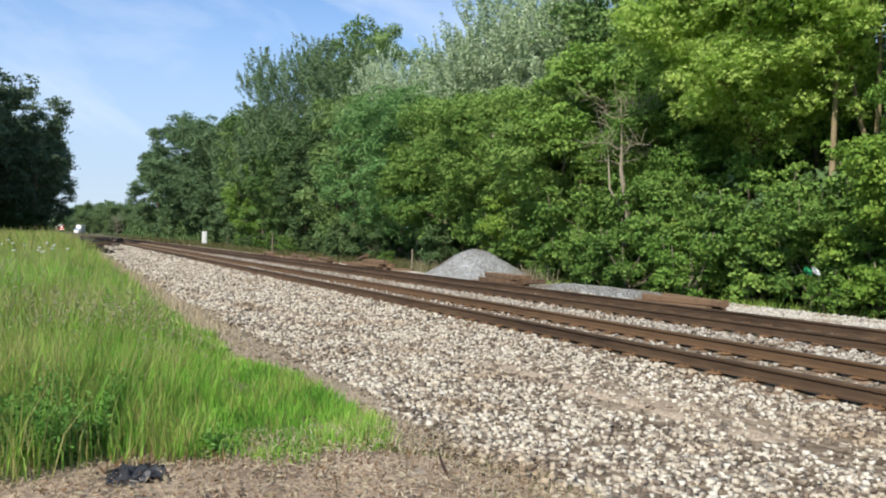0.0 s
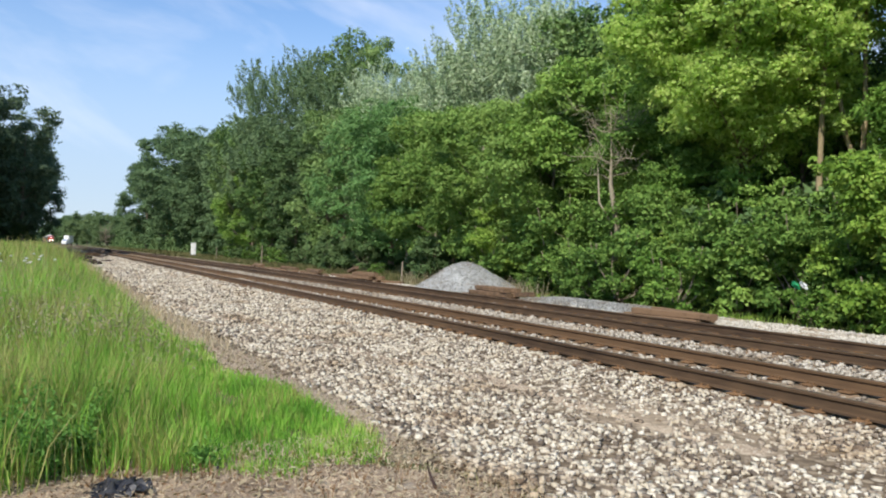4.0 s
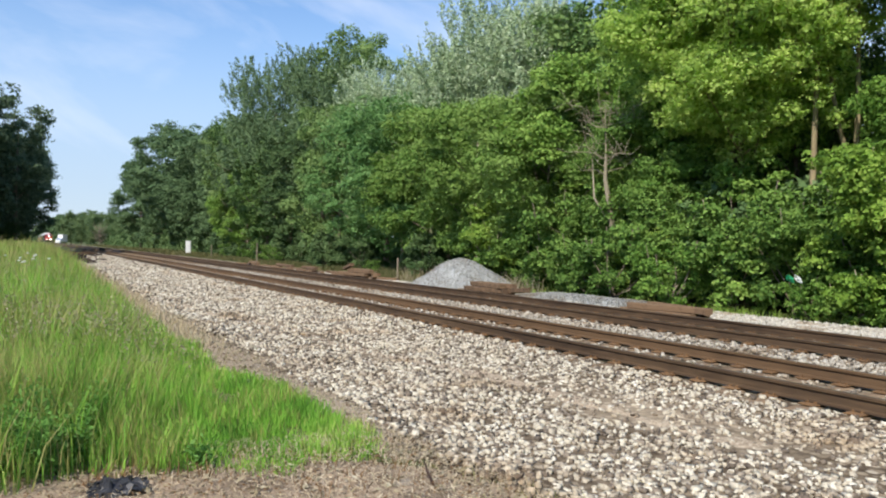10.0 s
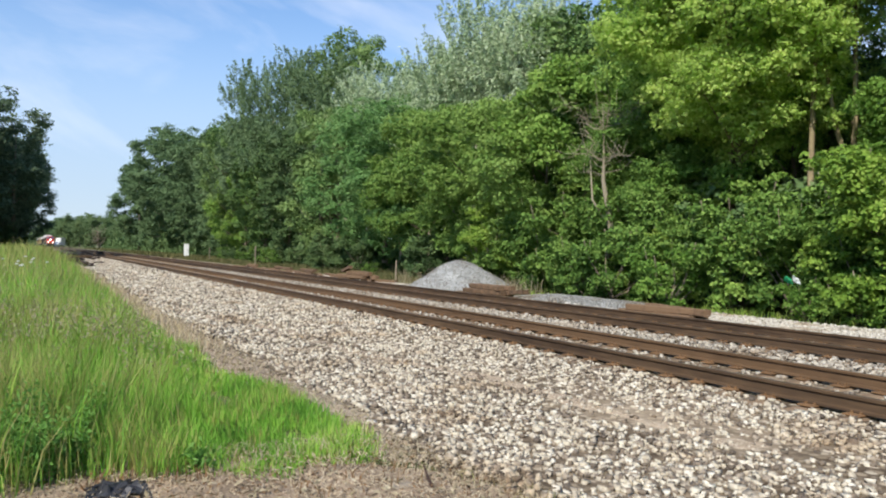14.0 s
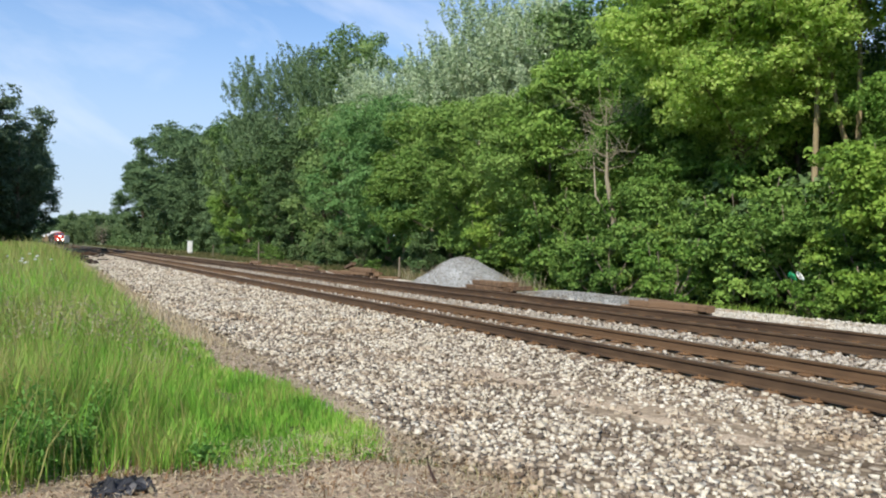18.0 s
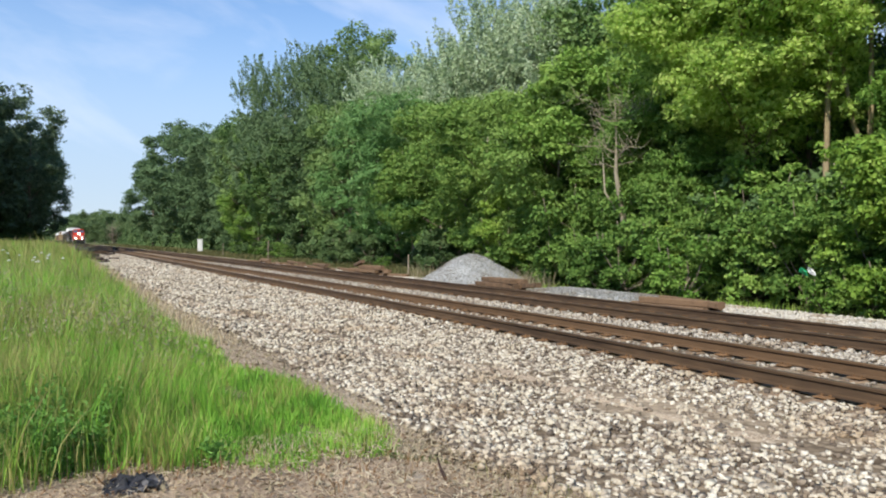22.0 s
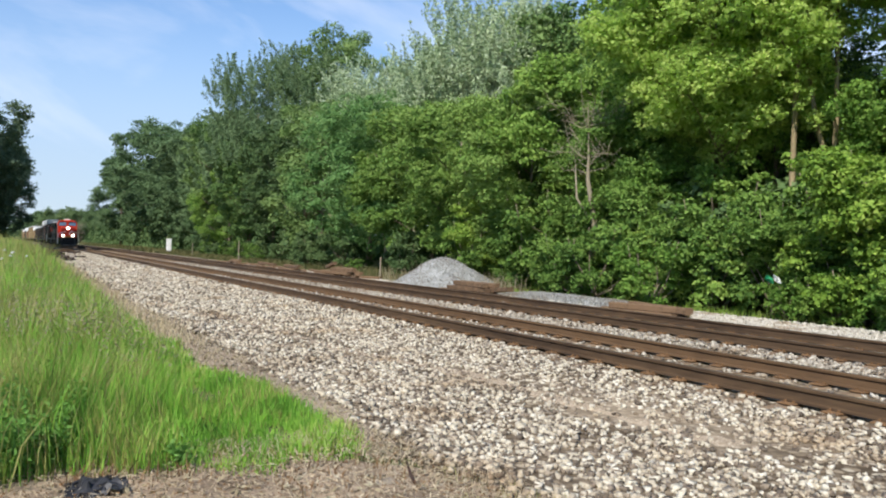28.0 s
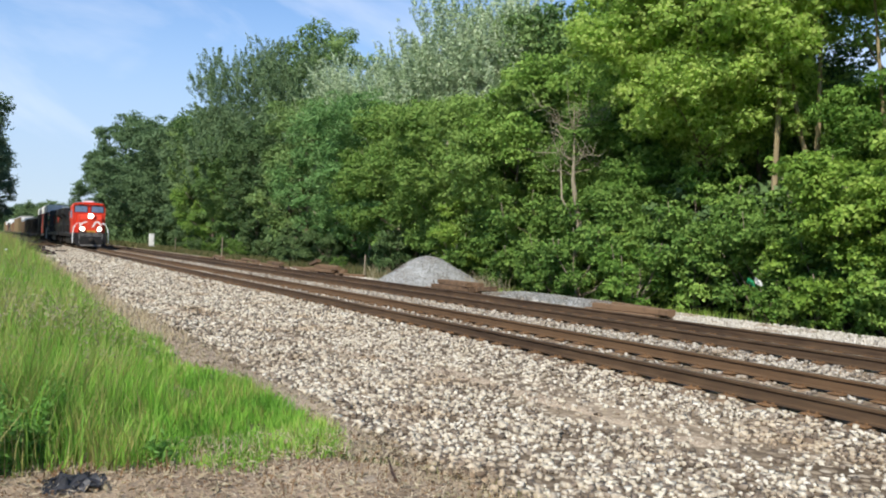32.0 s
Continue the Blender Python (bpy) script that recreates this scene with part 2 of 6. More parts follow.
TAN_BARK = surface("tan_bark", (0.13, 0.10, 0.055), (0.34, 0.265, 0.15), 0.95, 9, 1.0, 0.9, 0.0, (3, 3, 0.5), 0.12)
SPRING = leaf_mat("spring_leaf", [(0.0, (0.076, 0.153, 0.021)), (0.45, (0.193, 0.319, 0.045)), (0.9, (0.364, 0.469, 0.099))], 0.36, tree_shift=0.25)
VERGE = leaf_mat("rank_verge_leaf", [(0.0, (0.060, 0.080, 0.025)), (0.5, (0.14, 0.135, 0.055)), (1.0, (0.25, 0.19, 0.10))], 0.3, 0.8, 0.0)
BRUSH = leaf_mat("brush_leaf", [(0.0, (0.028, 0.072, 0.014)), (0.45, (0.085, 0.170, 0.030)), (0.9, (0.200, 0.313, 0.067))], 0.28, tree_shift=0.35)
LIME = leaf_mat("lime_leaf", [(0.0, (0.175, 0.292, 0.060)), (0.45, (0.385, 0.545, 0.117)), (0.9, (0.600, 0.710, 0.207))], 0.58, tree_shift=0.35)
FRESH = leaf_mat("fresh_leaf", [(0.0, (0.052, 0.125, 0.020)), (0.45, (0.141, 0.265, 0.043)), (0.9, (0.283, 0.409, 0.090))], 0.32, tree_shift=0.35)
MID = leaf_mat("green_leaf", [(0.05, (0.040, 0.092, 0.024)), (0.5, (0.091, 0.172, 0.045)), (0.95, (0.197, 0.286, 0.091))], 0.22, tree_shift=0.4)
DEEP = leaf_mat("deep_green_leaf", [(0.05, (0.034, 0.071, 0.024)), (0.5, (0.075, 0.133, 0.044)), (0.95, (0.145, 0.206, 0.076))], 0.18)
SILVER = leaf_mat("silver_leaf", [(0.05, (0.15, 0.235, 0.105)), (0.5, (0.32, 0.41, 0.225)), (0.95, (0.60, 0.67, 0.47))], 0.25, 0.7)
DUSKY = leaf_mat("dusky_leaf", [(0.05, (0.083, 0.140, 0.060)), (0.5, (0.132, 0.204, 0.090)), (0.95, (0.211, 0.286, 0.145))], 0.18, 0.7)
OLIVE = leaf_mat("olive_leaf", [(0.0, (0.051, 0.114, 0.022)), (0.45, (0.129, 0.234, 0.044)), (0.9, (0.243, 0.353, 0.086))], 0.30, tree_shift=0.3)
# distance haze is mixed into this greyer, flatter green
FAR_LEAF = leaf_mat("hazy_leaf", [(0.05, (0.064, 0.114, 0.046)), (0.5, (0.101, 0.168, 0.071)), (0.95, (0.168, 0.241, 0.112))], 0.22, 0.8)
# paler, clearer copy of the deep green: haze veiling the unlit side put in
SHADE = leaf_mat("hazed_shade_leaf", [(0.05, (0.070, 0.110, 0.060)), (0.5, (0.130, 0.190, 0.105)), (0.95, (0.24, 0.31, 0.18))], 0.42, 0.8)
EMERALD = leaf_mat("emerald_leaf", [(0.0, (0.034, 0.092, 0.023)), (0.45, (0.091, 0.202, 0.052)), (0.9, (0.197, 0.336, 0.114))], 0.28, tree_shift=0.3)
# the mounds' haze is put into this muted green
MOUND = leaf_mat("mound_leaf", [(0.05, (0.075, 0.125, 0.050)), (0.5, (0.125, 0.190, 0.075)), (0.95, (0.20, 0.265, 0.115))], 0.3, 0.8)
GRASS = leaf_mat("grass_blade", [(0.0, (0.103, 0.243, 0.035)), (0.4, (0.221, 0.464, 0.059)), (0.75, (0.400, 0.594, 0.108)), (1.0, (0.670, 0.626, 0.292))], 0.42, 0.6, 0.0, 1.3, 1.5)
DULL_GRASS = leaf_mat("seeding_grass", [(0.0, (0.14, 0.18, 0.04)), (0.4, (0.30, 0.33, 0.085)), (0.75, (0.46, 0.41, 0.17)), (1.0, (0.62, 0.50, 0.30))], 0.38, 0.7, 0.0, 1.3, 1.3)
STRAW = leaf_mat("dry_straw", [(0.0, (0.32, 0.25, 0.155)), (0.5, (0.50, 0.41, 0.275)), (1.0, (0.68, 0.60, 0.45))], 0.25, 0.8, 0.0)
SEED = leaf_mat("grass_seed", [(0.0, (0.204, 0.162, 0.085)), (0.5, (0.357, 0.306, 0.196)), (1.0, (0.527, 0.484, 0.357))], 0.25, 0.8, 0.0)
WEED = leaf_mat("weed_leaf", [(0.0, (0.073, 0.179, 0.031)), (0.5, (0.162, 0.330, 0.067)), (1.0, (0.291, 0.470, 0.134))], 0.38, 0.7, 0.0)
RUST_WEED = leaf_mat("rusty_weed", [(0.0, (0.12, 0.065, 0.03)), (0.5, (0.22, 0.125, 0.06)), (1.0, (0.32, 0.21, 0.11))], 0.25, 0.8, 0.0)
PETAL = leaf_mat("white_petal", [(0.0, (0.62, 0.63, 0.55)), (1.0, (0.82, 0.82, 0.76))], 0.3, 0.7, 0.0)
CABINET = paint("white_cabinet_paint", (0.78, 0.78, 0.76), 0.45, (0.35, 0.30, 0.24), 0.25)
RED = paint("red_orange_paint", (0.62, 0.045, 0.018), 0.35, amount=0.18)
BLACK = paint("black_paint", (0.013, 0.013, 0.014), 0.5, (0.045, 0.038, 0.03), 0.35)
UNDER = surface("grimy_iron", (0.02, 0.018, 0.016), (0.075, 0.062, 0.05), 0.75, 5, 0.8, 0.3, 0.2)
GREY_IRON = surface("grey_pilot_iron", (0.09, 0.085, 0.08), (0.22, 0.21, 0.20), 0.7, 5, 0.8, 0.2)
WHITE = paint("white_paint", (0.80, 0.80, 0.78), 0.45, (0.3, 0.27, 0.22), 0.2)
YELLOW = paint("yellow_paint", (0.65, 0.33, 0.03), 0.5)
TAN = paint("tan_car_paint", (0.27, 0.195, 0.10), 0.6)
BROWN = paint("brown_car_paint", (0.20, 0.085, 0.05), 0.65)
GALV = paint("galvanised_panel", (0.42, 0.42, 0.41), 0.5, (0.15, 0.13, 0.11), 0.35, 0.3)
DARK_GREEN = paint("dark_car_paint", (0.035, 0.042, 0.042), 0.5)
LAMP = glow("lit_headlamp", (1.0, 0.93, 0.80), 6.0)
GLASS, gn, gl = nodes_of("cab_glass")
# blue base colour stands in for sky mirrored in the panes
gn["Principled BSDF"].inputs["Base Color"].default_value = (0.13, 0.20, 0.31, 1)
gn["Principled BSDF"].inputs["Roughness"].default_value = 0.06
gn["Principled BSDF"].inputs["Specular IOR Level"].default_value = 0.8
TARP = surface("black_plastic", (0.010, 0.010, 0.011), (0.045, 0.045, 0.05), 0.45, 8, 1.5, 0.5)
GREEN_SHEET = surface("green_plastic", (0.01, 0.16, 0.06), (0.03, 0.34, 0.14), 0.4, 6, 1.0, 0.2)
RUBBER = surface("tyre_rubber", (0.015, 0.015, 0.015), (0.04, 0.04, 0.04), 0.8, 8, 1, 0.2)


# ---------------------------------------------------------------- mesh helpers
class Shape:
    """Collects simple solids into one mesh."""

    def __init__(self):
        self.v, self.f = [], []

    def add(self, v, f):
        o = len(self.v)
        self.v.extend(tuple(p) for p in v)
        self.f.extend(tuple(i + o for i in q) for q in f)
        return self

    def block(self, x0, x1, y0, y1, z0, z1, c=0.0, m=None):
        """A box with chamfered edges."""
        lo, hi = (x0, y0, z0), (x1, y1, z1)
        if c <= 0:
            v = [Vector(((lo, hi)[i][0], (lo, hi)[j][1], (lo, hi)[k][2])) for i in (0, 1) for j in (0, 1) for k in (0, 1)]
            f = [(0, 1, 3, 2), (4, 6, 7, 5), (0, 4, 5, 1), (2, 3, 7, 6), (0, 2, 6, 4), (1, 5, 7, 3)]
        else:
            v, idx = [], {}
            for i in (0, 1):
                for j in (0, 1):
                    for k in (0, 1):
                        for a in range(3):
                            p = []
                            for ax, s in enumerate((i, j, k)):
                                base = (lo, hi)[s][ax]
                                p.append(base if ax == a else base + (c if s == 0 else -c))
                            idx[i, j, k, a] = len(v)
                            v.append(Vector(p))
            f = []
            g = lambda i, j, k, a: idx[i, j, k, a]
            f += [(g(0, 0, 0, 0), g(0, 0, 1, 0), g(0, 1, 1, 0), g(0, 1, 0, 0)), (g(1, 0, 0, 0), g(1, 1, 0, 0), g(1, 1, 1, 0), g(1, 0, 1, 0)),
                  (g(0, 0, 0, 1), g(1, 0, 0, 1), g(1, 0, 1, 1), g(0, 0, 1, 1)), (g(0, 1, 0, 1), g(0, 1, 1, 1), g(1, 1, 1, 1), g(1, 1, 0, 1)),
                  (g(0, 0, 0, 2), g(0, 1, 0, 2), g(1, 1, 0, 2), g(1, 0, 0, 2)), (g(0, 0, 1, 2), g(1, 0, 1, 2), g(1, 1, 1, 2), g(0, 1, 1, 2))]
            for s in (0, 1):
                for t in (0, 1):
                    f.append((g(0, s, t, 1), g(1, s, t, 1), g(1, s, t, 2), g(0, s, t, 2)))
                    f.append((g(s, 0, t, 0), g(s, 1, t, 0), g(s, 1, t, 2), g(s, 0, t, 2)))
                    f.append((g(s, t, 0, 0), g(s, t, 1, 0), g(s, t, 1, 1), g(s, t, 0, 1)))
            for i in (0, 1):
                for j in (0, 1):
                    for k in (0, 1):
                        f.append((g(i, j, k, 0), g(i, j, k, 1), g(i, j, k, 2)))
        if m is not None:
            v = [m @ p for p in v]
        return self.add(v, f)

    def tube(self, pts, radii, n=7):
        """A tapered round rod along points."""
        pts = [Vector(p) for p in pts]
        v, f = [], []
        for i, p in enumerate(pts):
            d = (pts[min(i + 1, len(pts) - 1)] - pts[max(i - 1, 0)]).normalized()
            a = d.orthogonal().normalized()
            b = d.cross(a)
            for k in range(n):
                w = 2 * math.pi * k / n
                v.append(p + (a * math.cos(w) + b * math.sin(w)) * radii[i])
        for i in range(len(pts) - 1):
            for k in range(n):
                f.append((i * n + k, i * n + (k + 1) % n, (i + 1) * n + (k + 1) % n, (i + 1) * n + k))
        f.append(tuple(range(n - 1, -1, -1)))
        f.append(tuple(range((len(pts) - 1) * n, len(pts) * n)))
        return self.add(v, f)

    def prism(self, outline, axis, a, b):
        """An outline drawn in the two other axes, pushed from a to b along the axis."""
        n = len(outline)
        v = []
        for s in (a, b):
            for p, q in outline:
                v.append({"x": (s, p, q), "y": (p, s, q), "z": (p, q, s)}[axis])
        f = [tuple(range(n)), tuple(range(2 * n - 1, n - 1, -1))]
        f += [(i, i + n, (i + 1) % n + n, (i + 1) % n) for i in range(n)]
        return self.add(v, f)

    def mesh(self, name, material, smooth=False):
        me = bpy.data.meshes.new(name)
        me.from_pydata(self.v, [], self.f)
        b = bmesh.new()
        b.from_mesh(me)
        bmesh.ops.recalc_face_normals(b, faces=b.faces)
        b.to_mesh(me)
        b.free()
        me.materials.append(material)
        if smooth:
            me.polygons.foreach_set("use_smooth", [True] * len(me.polygons))
        return me


def part(name, shape, material, parent=None, label="", smooth=False):
    """One mesh object, under a thing or a part where one is given."""
    me = shape.mesh(name, material, smooth) if isinstance(shape, Shape) else shape
    ob = new(name, me)
    ob.parent = parent
    return tagged(ob, label)


def array_mesh(name, verts, sides, material):
    """A mesh of many loose faces from an array of corners, (count, sides, 3)."""
    count = len(verts)
    me = bpy.data.meshes.new(name)
    me.vertices.add(count * sides)
    me.vertices.foreach_set("co", np.ascontiguousarray(verts, np.float32).ravel())
    me.loops.add(count * sides)
    me.loops.foreach_set("vertex_index", np.arange(count * sides, dtype=np.int32))
    me.polygons.add(count)
    me.polygons.foreach_set("loop_start", np.arange(0, count * sides, sides, dtype=np.int32))
    me.update(calc_edges=True)
    me.materials.append(material)
    return me


def solid_mesh(name, verts, faces, material):
    """A mesh of triangles from arrays: (n, 3) corners and (m, 3) indices."""
    me = bpy.data.meshes.new(name)
    me.vertices.add(len(verts))
    me.vertices.foreach_set("co", np.ascontiguousarray(verts, np.float32).ravel())
    me.loops.add(faces.size)
    me.loops.foreach_set("vertex_index", np.ascontiguousarray(faces, np.int32).ravel())
    me.polygons.add(len(faces))
    me.polygons.foreach_set("loop_start", np.arange(0, faces.size, 3, dtype=np.int32))
    me.update(calc_edges=True)
    me.materials.append(material)
    return me


def unit(a):
    return a / np.maximum(np.linalg.norm(a, axis=-1, keepdims=True), 1e-9)


def leaf_quads(rng, centres, normals, length, width):
    """Kite-shaped leaves round their centres, lying across their normals."""
    n = len(centres)
    side = unit(np.cross(normals, rng.normal(size=(n, 3))))
    along = np.cross(normals, side)
    ln = length * rng.uniform(0.65, 1.3, (n, 1))
    wd = width * rng.uniform(0.65, 1.3, (n, 1))
    droop = normals * ln * rng.uniform(-0.25, 0.1, (n, 1))
    return np.stack([centres - along * ln * 0.5, centres + side * wd * 0.5 - along * ln * 0.05 + droop * -0.4,
                     centres + along * ln * 0.5 + droop, centres - side * wd * 0.5 - along * ln * 0.05 + droop * -0.4], 1)


def leaf_points(rng, centres, normals, length, width):
    """Small pointed leaves, one face each."""
    n = len(centres)
    side = unit(np.cross(normals, rng.normal(size=(n, 3))))
    along = np.cross(normals, side)
    ln = length * rng.uniform(0.65, 1.35, (n, 1))
    wd = width * rng.uniform(0.65, 1.35, (n, 1))
    foot = centres - along * ln * 0.4
    return np.stack([foot - side * wd * 0.5, foot + side * wd * 0.5, centres + along * ln * 0.6 + normals * ln * rng.uniform(-0.3, 0.1, (n, 1))], 1)


# ---------------------------------------------------------------- the lie of the land
TRACK_NEAR, TRACK_FAR, RAIL_Z = 8.83, 12.70, 0.208
BORDER = 2.35


def bend(y):
    """How far the line has drawn to the side, far down the track."""
    return -max(0.0, min(y, 200.0) - 90.0) ** 2 / 22000.0 - 0.010 * max(0.0, y - 200.0)


def wobble(x, y, s=1.0):
    return (np.sin(x * 1.7 * s + 0.6 * y * s) + np.sin(y * 1.3 * s - 0.8 * x * s + 1.1) + np.sin((x + y) * 2.9 * s + 2.0) * 0.5) / 2.5


def height(x, y):
    """Ground height: rail bed flat, a low grassy bank on the camera's side, a slight drop beyond."""
    x, y = np.asarray(x, float), np.asarray(y, float)
    z = np.interp(x, [-60, -6, 0.5, BORDER, 3.6, 6.4, 7.2, 14.2, 16.5, 20, 60], [0.6, 0.45, 0.27, 0.15, -0.02, -0.09, -0.04, -0.04, -0.12, -0.15, -0.15])
    rise = np.clip((y - 8) / 40, 0, 1) * np.clip((BORDER - 0.6 - x) / 2.0, 0, 1) * 0.45
    rough = 0.035 * wobble(x, y) * np.clip((7.0 - x) / 3, 0, 1)
    return z + rise + rough


def edge(y):
    """Where the ballast begins."""
    y = np.asarray(y, float)
    return np.interp(y, [0, 5, 6, 8, 9, 11, 15, 21, 30, 60, 100], [2.75, 2.8, 2.78, 2.85, 2.85, 2.78, 2.72, 2.66, 2.66, 2.9, 3.1]) + 0.06 * np.sin(y * 1.9) + 0.05 * np.sin(y * 4.7)


def grass_edge(y):
    """Where the grass ends, short of the ballast."""
    y = np.asarray(y, float)
    return np.interp(y, [4, 5.6, 7.6, 9.0, 9.6, 10.2, 11, 13, 18, 25, 33, 60, 100], [2.62, 2.62, 2.6, 2.52, 2.16, 2.22, 2.3, 2.12, 1.86, 1.72, 1.62, 2.0, 2.4]) + 0.05 * np.sin(y * 2.3) + 0.04 * np.sin(y * 5.3 + 1)


def sheet(name, xs, ys, lift, material, label, keep=None):
    gx, gy = np.meshgrid(xs, ys, indexing="ij")
    gz = height(gx, gy) + lift
    idx = np.arange(gx.size).reshape(gx.shape)
    bx = np.array([bend(v) for v in ys])[None, :] * np.ones_like(gx)
    v = np.stack([gx + bx, gy, gz], -1).reshape(-1, 3)
    a, b_, c, d = idx[:-1, :-1].ravel(), idx[1:, :-1].ravel(), idx[1:, 1:].ravel(), idx[:-1, 1:].ravel()
    f = np.concatenate([np.stack([a, b_, c], 1), np.stack([a, c, d], 1)])
    me = solid_mesh(name, v, f, material)
    me.polygons.foreach_set("use_smooth", [True] * len(me.polygons))
    ob = new(name, me)
    return tagged(ob, label, name.replace("_", " "), kind="structure")


far_x = [-2500, -900, -300, -120, -60, -30, -14]
far_y = [-2500, -800, -200, -60, -20]
sheet("ground", far_x + list(np.arange(-8, 30, 0.5)) + [34, 45, 80, 200, 700, 2500], far_y + list(np.arange(-8, 60, 0.6)) + list(np.arange(62, 300, 8)) + [340, 400, 500, 700, 1000, 1600, 2500], -0.03, TURF, "grassy ground with bare earth spreading to the horizon")
BX = np.array([0.0, 0.25, 0.6, 1.1, 1.7, 2.4, 3.1, 3.9, 4.6, 6, 7.5, 9, 10.5, 12, 13, 13.9, 14.5])
bys = np.concatenate([np.arange(-12, 60, 0.5), np.arange(60, 260, 4), np.arange(260, 1400, 30)])
gx = np.stack([edge(bys) + k for k in BX])
gy = np.stack([bys] * len(BX))
gz = height(gx, gy) + 0.012
gz[0] -= 0.06
gz[-1] -= 0.05
ii = np.arange(gx.size).reshape(gx.shape)
bv = np.stack([gx + np.array([bend(v) for v in bys])[None, :], gy, gz], -1).reshape(-1, 3)
q = [ii[:-1, :-1].ravel(), ii[1:, :-1].ravel(), ii[1:, 1:].ravel(), ii[:-1, 1:].ravel()]
ballast = new("ballast_bed", solid_mesh("ballast_bed", bv, np.concatenate([np.stack([q[0], q[1], q[2]], 1), np.stack([q[0], q[2], q[3]], 1)]), BED))
tagged(ballast, "cream limestone ballast bed with dusty brown bands under two tracks", "ballast bed", kind="structure")
# bare dry earth in front of the grass
dx, dy = np.meshgrid(np.arange(-4, 4.0, 0.2), np.arange(-3, 6.5, 0.2), indexing="ij")
dxx = dx
dyy = dy
dz = height(dxx, dyy) + 0.018 + 0.02 * wobble(dxx, dyy, 3.0)
dz -= np.clip(np.hypot((dx - 0.9) / 3.3, (dy - 1.6) / 4.5) + 0.1 * wobble(dx, dy, 1.4) - 0.9, 0, 0.3) * 0.8
ii = np.arange(dx.size).reshape(dx.shape)
q = [ii[:-1, :-1].ravel(), ii[1:, :-1].ravel(), ii[1:, 1:].ravel(), ii[:-1, 1:].ravel()]
tagged(new("bare_earth", solid_mesh("bare_earth", np.stack([dxx, dyy, dz], -1).reshape(-1, 3), np.concatenate([np.stack([q[0], q[1], q[2]], 1), np.stack([q[0], q[2], q[3]], 1)]), DIRT)), "dry brown bare earth at the edge of the grass", "earth", kind="structure")

# ---------------------------------------------------------------- loose stones
PHI = (1 + 5 ** 0.5) / 2
ICO_V = unit(np.array([(-1, PHI, 0), (1, PHI, 0), (-1, -PHI, 0), (1, -PHI, 0), (0, -1, PHI), (0, 1, PHI), (0, -1, -PHI), (0, 1, -PHI), (PHI, 0, -1), (PHI, 0, 1), (-PHI, 0, -1), (-PHI, 0, 1)], float))
BOX_V = np.array([(i, j, k) for i in (-0.62, 0.62) for j in (-0.62, 0.62) for k in (-0.62, 0.62)])
BOX_F = np.array([(0, 1, 3), (0, 3, 2), (4, 6, 7), (4, 7, 5), (0, 4, 5), (0, 5, 1), (2, 3, 7), (2, 7, 6), (0, 2, 6), (0, 6, 4), (1, 5, 7), (1, 7, 3)])
ICO_F = np.array([(0, 11, 5), (0, 5, 1), (0, 1, 7), (0, 7, 10), (0, 10, 11), (1, 5, 9), (5, 11, 4), (11, 10, 2), (10, 7, 6), (7, 1, 8), (3, 9, 4), (3, 4, 2), (3, 2, 6), (3, 6, 8), (3, 8, 9), (4, 9, 5), (2, 4, 11), (6, 2, 10), (8, 6, 7), (9, 8, 1)])


def stones(name, seed, px, py, pz, size, material, label, parent=None, category="gravel", fine=False):
    rng = np.random.default_rng(seed)
    n = len(px)
    base, tris = (ICO_V, ICO_F) if fine else (BOX_V, BOX_F)
    kinds = [base * rng.uniform(0.6, 1.3, (len(base), 1)) + rng.normal(0, 0.12, base.shape) for _ in range(16)]
    shape = np.stack(kinds)[rng.integers(0, 16, n)]
    shape = shape * np.stack([rng.uniform(0.8, 1.35, n), rng.uniform(0.7, 1.1, n), rng.uniform(0.6, 1.05, n)], -1)[:, None, :]
    r = size * rng.uniform(0.6, 1.35, n)
    a, t = rng.uniform(0, 6.283, n), rng.normal(0, 0.6, n)
    ca, sa, ct, st = np.cos(a), np.sin(a), np.cos(t), np.sin(t)
    x, y, z = shape[..., 0], shape[..., 1], shape[..., 2]
    y, z = y * ct[:, None] - z * st[:, None], y * st[:, None] + z * ct[:, None]
    x, y = x * ca[:, None] - y * sa[:, None], x * sa[:, None] + y * ca[:, None]
    v = np.stack([x, y, z], -1) * r[:, None, None] + np.stack([px, py, pz + r * 0.4], -1)[:, None, :]
    f = tris[None] + (np.arange(n) * len(base))[:, None, None]
    ob = new(name, solid_mesh(name, v.reshape(-1, 3), f.reshape(-1, 3), material))
    ob.parent = parent
    return tagged(ob, label, "" if parent else category, kind="stuff")


